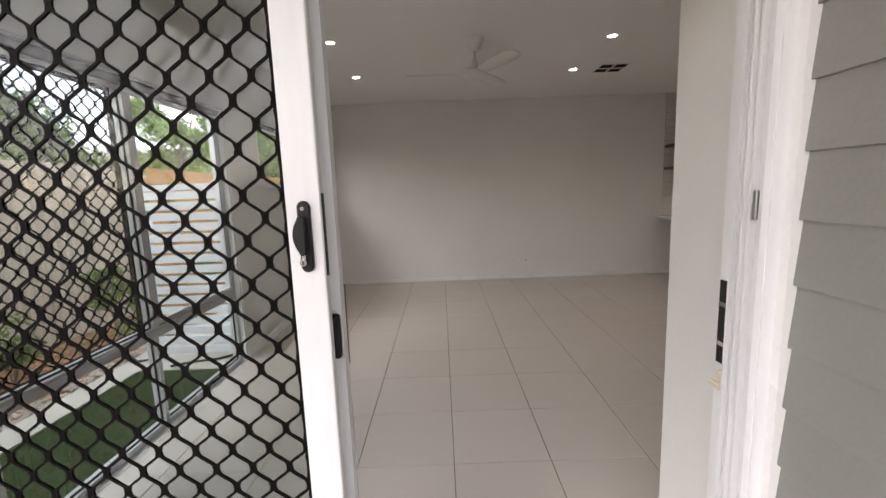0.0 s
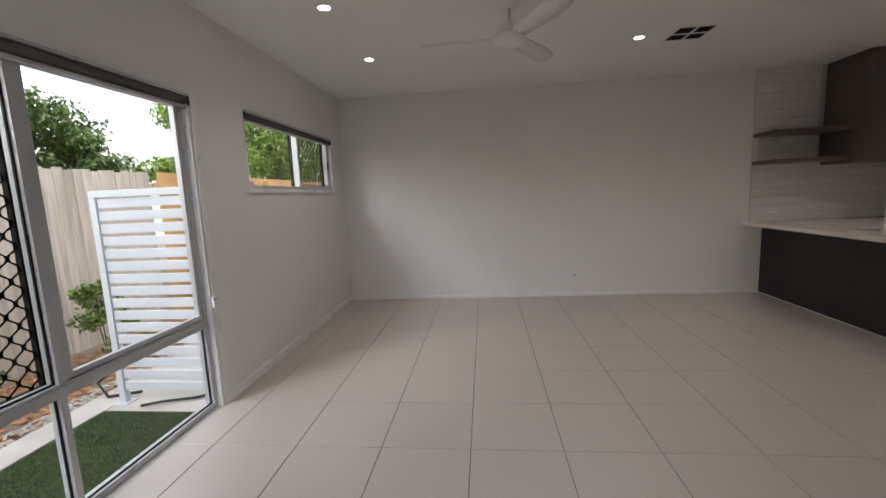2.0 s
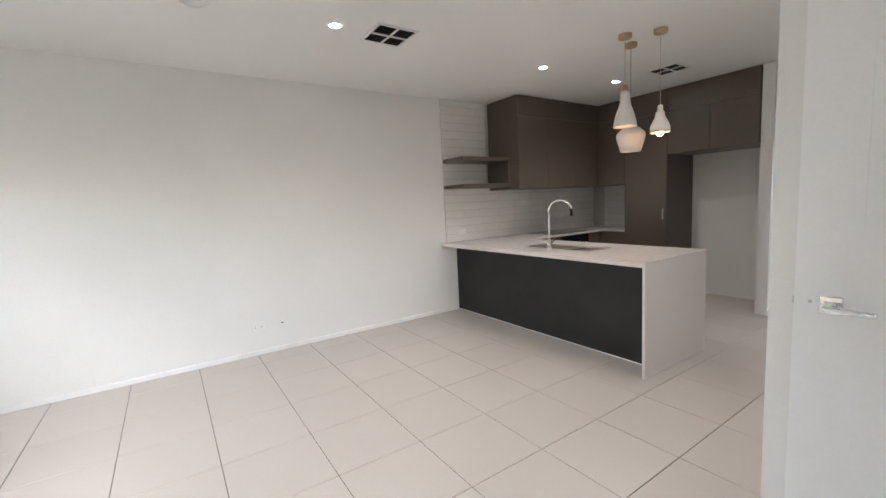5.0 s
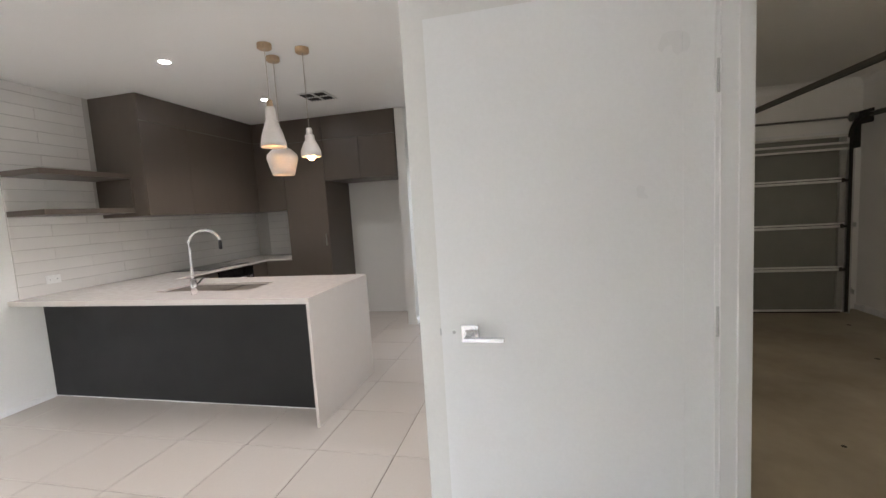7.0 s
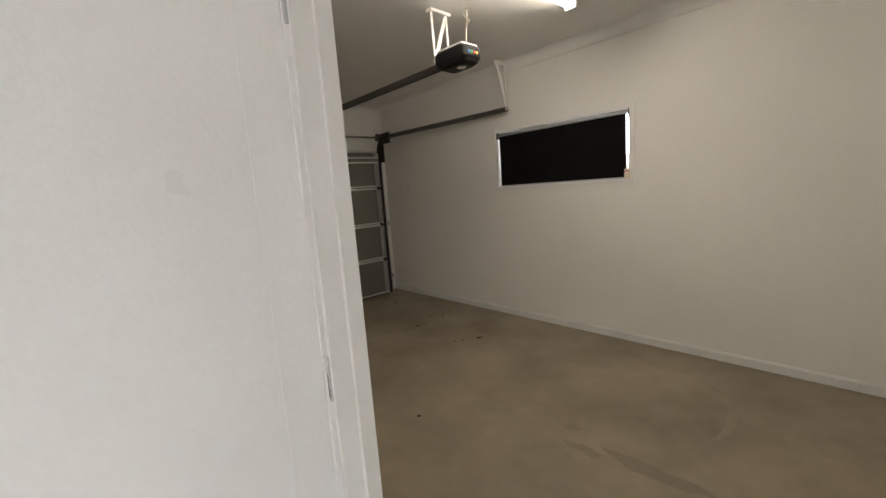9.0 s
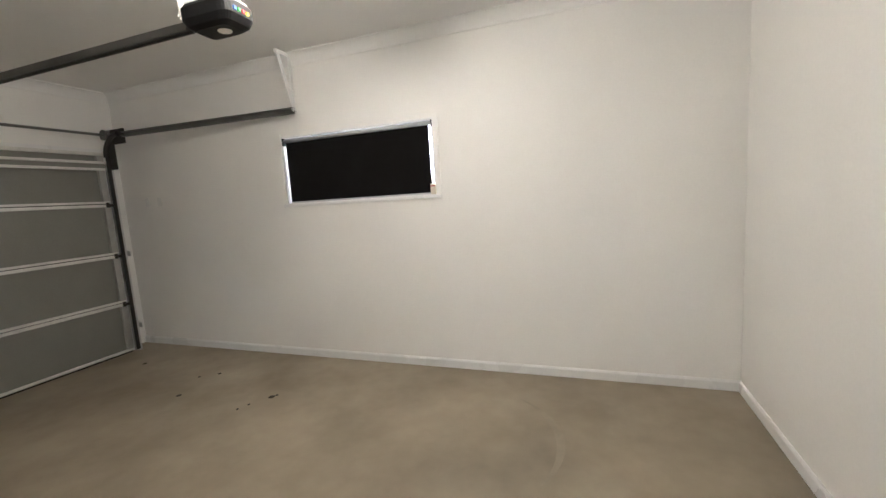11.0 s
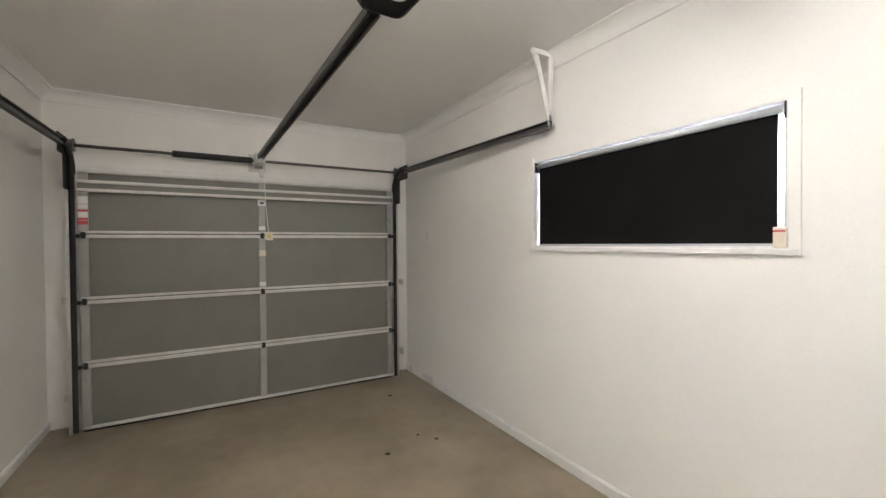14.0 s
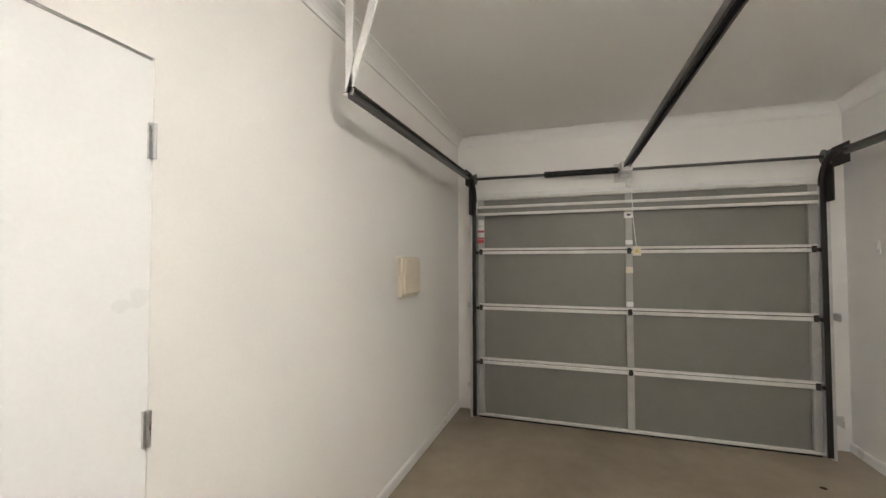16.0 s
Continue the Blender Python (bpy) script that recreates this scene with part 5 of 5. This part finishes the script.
fence("boundary_fence", "weathered grey timber fence across the yard", (-4.25, -7.0), (6.0, -7.0), 1.84, PALING, True)


def foliage(n, lumps, size, rng):
    """Loose leaves in clumps round the centres given, with gaps between."""
    verts, faces = [], []
    for _ in range(n):
        c, r = rng.choice(lumps)
        d = Vector((rng.gauss(0, 1), rng.gauss(0, 1), rng.gauss(0, 1))).normalized() * r * (rng.random() ** 0.45)
        p = Vector(c) + Vector((d.x, d.y, d.z * 0.75))
        e = Euler((rng.uniform(-1.2, 1.2), rng.uniform(-1.2, 1.2), rng.uniform(0, 6.3))).to_matrix()
        l, w = size * rng.uniform(0.6, 1.3), size * rng.uniform(0.25, 0.5)
        b = len(verts)
        verts += [p + e @ Vector(v) for v in ((-l, 0, 0), (0, -w, 0.1 * l), (l, 0, 0), (0, w, 0.1 * l))]
        faces.append((b, b + 1, b + 2, b + 3))
    me = bpy.data.meshes.new("leaves")
    me.from_pydata(verts, [], faces)
    return me


def tree(x, y, height, spread, leaves, size, mat, label, seed, low=0.45):
    r = random.Random(seed)
    t = thing("tree", label, "tree", group="trees behind the fence", at=(x, y, ZO - 0.03))
    bm = tube([(0, 0, 0), (0.05, 0.03, height * 0.25), (-0.04, 0.06, height * 0.5), (0.02, 0, height * 0.72)], 0.11, 9)
    for v in bm.verts:
        k = 1 - 0.7 * v.co.z / height
        v.co.x, v.co.y = v.co.x * k, v.co.y * k
    part("trunk", bm, BARK, t)
    lumps = []
    for k in range(26):
        a, f = r.uniform(0, 6.3), r.random()
        z = height * (low + (0.97 - low) * f)
        rad = spread * r.uniform(0.25, 0.85) * (1.15 - 0.75 * abs(f - 0.4))
        c = Vector((rad * math.cos(a), rad * math.sin(a), z))
        lumps.append((c, spread * r.uniform(0.24, 0.42)))
        if k < 8:
            part("limb", bar((0, 0, height * r.uniform(0.3, 0.6)), c, 0.04, 0.012, 7), BARK, t)
    me = foliage(leaves, lumps, size, r)
    me.materials.append(mat)
    o = new("crown", me)
    o.parent = t


tree(-7.6, 5.0, 3.5, 1.8, 14000, 0.075, LEAF, "bushy dark green tree behind the fence", 1, 0.3)
tree(-8.6, 7.6, 3.5, 2.0, 15000, 0.075, LEAF, "rounded dense green tree behind the fence", 2, 0.3)
tree(-7.4, 2.6, 3.6, 1.9, 12000, 0.075, LEAF, "leafy dark green tree behind the fence", 3, 0.3)
tree(-6.4, 13.0, 3.6, 1.7, 14000, 0.075, LEAF2, "yellow-green broad-leaved tree behind the pine fence", 4, 0.25)
tree(-5.8, 13.8, 4.2, 1.6, 14000, 0.075, LEAF2, "bright green leafy tree behind the pine fence", 5, 0.2)
tree(-5.9, 17.5, 6.4, 2.6, 15000, 0.085, LEAF, "large green tree beyond the pine fence", 6, 0.2)
tree(-10.5, -0.6, 4.6, 2.5, 7000, 0.12, LEAF, "large green tree beyond the grey fence", 7, 0.2)
tree(-8.0, 8.2, 3.0, 1.2, 10000, 0.07, LEAF, "low green tree where the two fences meet", 8, 0.3)
tree(-7.0, 11.5, 4.5, 1.5, 17000, 0.075, LEAF2, "leafy yellow-green tree close behind the pine fence", 10, 0.25)
tree(-16.0, 8.0, 8.5, 2.6, 1900, 0.13, LEAF, "tall sparse gum tree far behind the fence", 9, 0.55)


def shrub(x, y, h, n, mat, label, seed):
    r = random.Random(seed)
    s = thing("shrub", label, "shrub", group="garden bed shrubs", at=(x, y, ZO - 0.03))
    for k in range(5):
        a = r.uniform(0, 6.3)
        part("stem", bar((0, 0, 0), (0.12 * math.cos(a), 0.12 * math.sin(a), h * 0.7), 0.008, 0.004, 6), BARK, s)
    lumps = [(Vector((r.uniform(-0.16, 0.16), r.uniform(-0.16, 0.16), h * r.uniform(0.35, 0.85))), r.uniform(0.10, 0.2)) for _ in range(7)]
    me = foliage(n, lumps, 0.035, r)
    me.materials.append(mat)
    o = new("foliage", me)
    o.parent = s


shrub(-3.65, 4.5, 1.0, 1500, LEAF2, "small green shrub in the garden bed", 1)
shrub(-3.6, 3.3, 0.6, 700, LEAF, "low dark green shrub in the garden bed", 2)
shrub(-3.7, 2.1, 0.7, 700, LEAF, "low dark green shrub by the grey fence", 3)
shrub(-3.3, 4.4, 0.25, 260, LEAF2, "tiny green plant in the mulch", 4)
shrub(-3.7, 6.6, 0.7, 600, LEAF, "dark green shrub by the pine fence", 5)

# a house far behind the trees
hs = thing("house", "distant pale weatherboard house with a metal roof", "house", at=(-19.6, 25.5, ZO - 0.03))
part("wall", boxes((-3, 3, -4, 4, 0, 3.4)), GLOSS, hs)
bm = bmesh.new()
v = [bm.verts.new(p) for p in ((-3.4, -4.4, 3.3), (3.4, -4.4, 3.3), (3.4, 4.4, 3.3), (-3.4, 4.4, 3.3), (0, -2.2, 5.0), (0, 2.2, 5.0))]
for f in ((0, 1, 4), (1, 2, 5, 4), (2, 3, 5), (3, 0, 4, 5), (3, 2, 1, 0)):
    bm.faces.new([v[i] for i in f])
part("roof", bm, ROOFM, hs)
for y in (-2, 1.5):
    w = part("window", boxes((3.0, 3.04, y - 0.6, y + 0.6, 1.2, 2.4)), BLACKG, hs)
    part("frame", ring("y", 3.02, 3.07, y - 0.66, y + 0.66, 1.14, 2.46, 0.07), GLOSS, w)

# ---- pieces ----
# weatherboards on the outside of the entry wall
wb = thing("weatherboard_wall", "grey painted weatherboard cladding beside the entry", "cladding", kind="structure")
bm = bmesh.new()
L0, L1 = -3.2, 0.9695
va = [bm.verts.new((x, L0, z)) for x, z in ((XR, 0.0), (XR - 0.080, 0.0), (XR - 0.080, 0.010), (XR - 0.068, 0.166), (XR, 0.166))]
vb = [bm.verts.new((v.co.x, L1, v.co.z)) for v in va]
for i in range(5):
    bm.faces.new((va[i], va[(i + 1) % 5], vb[(i + 1) % 5], vb[i]))
bm.faces.new(va[::-1])
bm.faces.new(vb)
bme = mesh_of(bm, "weatherboard", BOARD)
for k in range(18):
    o = new("weatherboard", bme)
    o.parent, o.location = wb, (0, 0, -0.048 + 0.15 * k)
structure("trim", boxes((0.811, XR, 0.970, 0.9945, -0.02, H)), GLOSS, "white timber stop beside the sliding door", "trim")

# floor tiles, cut at the walls
tf = thing("floor", "large pale beige porcelain floor tiles with thin brown joints", "floor", kind="structure")
shapes = {}


def tile_piece(store, parent, name, mat, a0, a1, b0, b1, thick, m, bev=0.0015):
    """A tile a0..a1 by b0..b1, sharing its mesh with tiles of the same size."""
    key = (name, round(a1 - a0, 3), round(b1 - b0, 3))
    if key not in store:
        w, d = (a1 - a0) / 2, (b1 - b0) / 2
        bm = bmesh.new()
        low = [bm.verts.new(p) for p in ((-w, -d, -thick), (w, -d, -thick), (w, d, -thick), (-w, d, -thick))]
        mid = [bm.verts.new(p) for p in ((-w, -d, -bev), (w, -d, -bev), (w, d, -bev), (-w, d, -bev))]
        top = [bm.verts.new(p) for p in ((-w + bev, -d + bev, 0), (w - bev, -d + bev, 0), (w - bev, d - bev, 0), (-w + bev, d - bev, 0))]
        for p, q in ((low, mid), (mid, top)):
            for i in range(4):
                bm.faces.new((p[i], p[(i + 1) % 4], q[(i + 1) % 4], q[i]))
        bm.faces.new(top)
        store[key] = mesh_of(bm, name, mat)
    o = new(name, store[key])
    o.parent = parent
    o.matrix_basis = m
    return o


G = 0.0021
for j in range(-4, 14):
    for k in range(-4, 7):
        xa, xb = max(0.045 + 0.5 * j, XW), min(0.545 + 0.5 * j, XE)
        ya, yb = max(2.98 + 0.5 * k, 1.168), min(3.48 + 0.5 * k, YN)
        if xa > XR - 0.01:
            ya = max(ya, YG1 - 0.045)
        elif xb > XR:
            xb = XR if ya < YG1 - 0.2 else xb
        if xb - xa < 0.03 or yb - ya < 0.03:
            continue
        if 2.36 < xa and yb < 2.5 and xb < 5.7:
            continue
        tile_piece(shapes, tf, "tile", TILE, xa + G, xb - G, ya + G, yb - G, 0.006, pose((xa + xb) / 2, (ya + yb) / 2, 0.0))

# splashback tiles, laid in level courses with staggered joints
sp = thing("splashback", "glossy white long tiles laid in staggered courses", "splashback", kind="structure")
part("grout", boxes((3.365, XE, YN - 0.006, YN, ZT, H), (XE - 0.006, XE, 5.275, YN - 0.006, ZT, 1.53)), GROUT_W, sp, "pale grout")
R, W_ = 0.1, 0.6
random.seed(7)
for r in range(18):
    lo, hi = ZT + R * r, min(ZT + R * (r + 1), H)
    x = 3.367 - (W_ / 2 if r % 2 else 0)
    right = XE if hi < 1.6 else 4.07
    while x < right - 0.01:
        xa, xb = max(x, 3.367), min(x + W_, right)
        if xb - xa > 0.02:
            tile_piece(shapes, sp, "wall_tile", SUBWAY, xa + 0.0004, xb - 0.0004, lo + 0.002, hi - 0.002, 0.007, pose((xa + xb) / 2, YN - 0.0125, (lo + hi) / 2, 90, 0, 0) @ pose(0, 0, 0, random.uniform(-0.25, 0.25), random.uniform(-0.25, 0.25), 0), 0.002)
        x += W_
    if hi < 1.6:
        tile_piece(shapes, sp, "wall_tile", SUBWAY, 0, 0.39, lo + 0.002, hi - 0.002, 0.007, pose(XE - 0.0125, 5.475, (lo + hi) / 2, 90, 0, -90), 0.002)
        tile_piece(shapes, sp, "wall_tile", SUBWAY, 0, 0.37, lo + 0.002, hi - 0.002, 0.007, pose(XE - 0.0125, 5.862, (lo + hi) / 2, 90, 0, -90), 0.002)
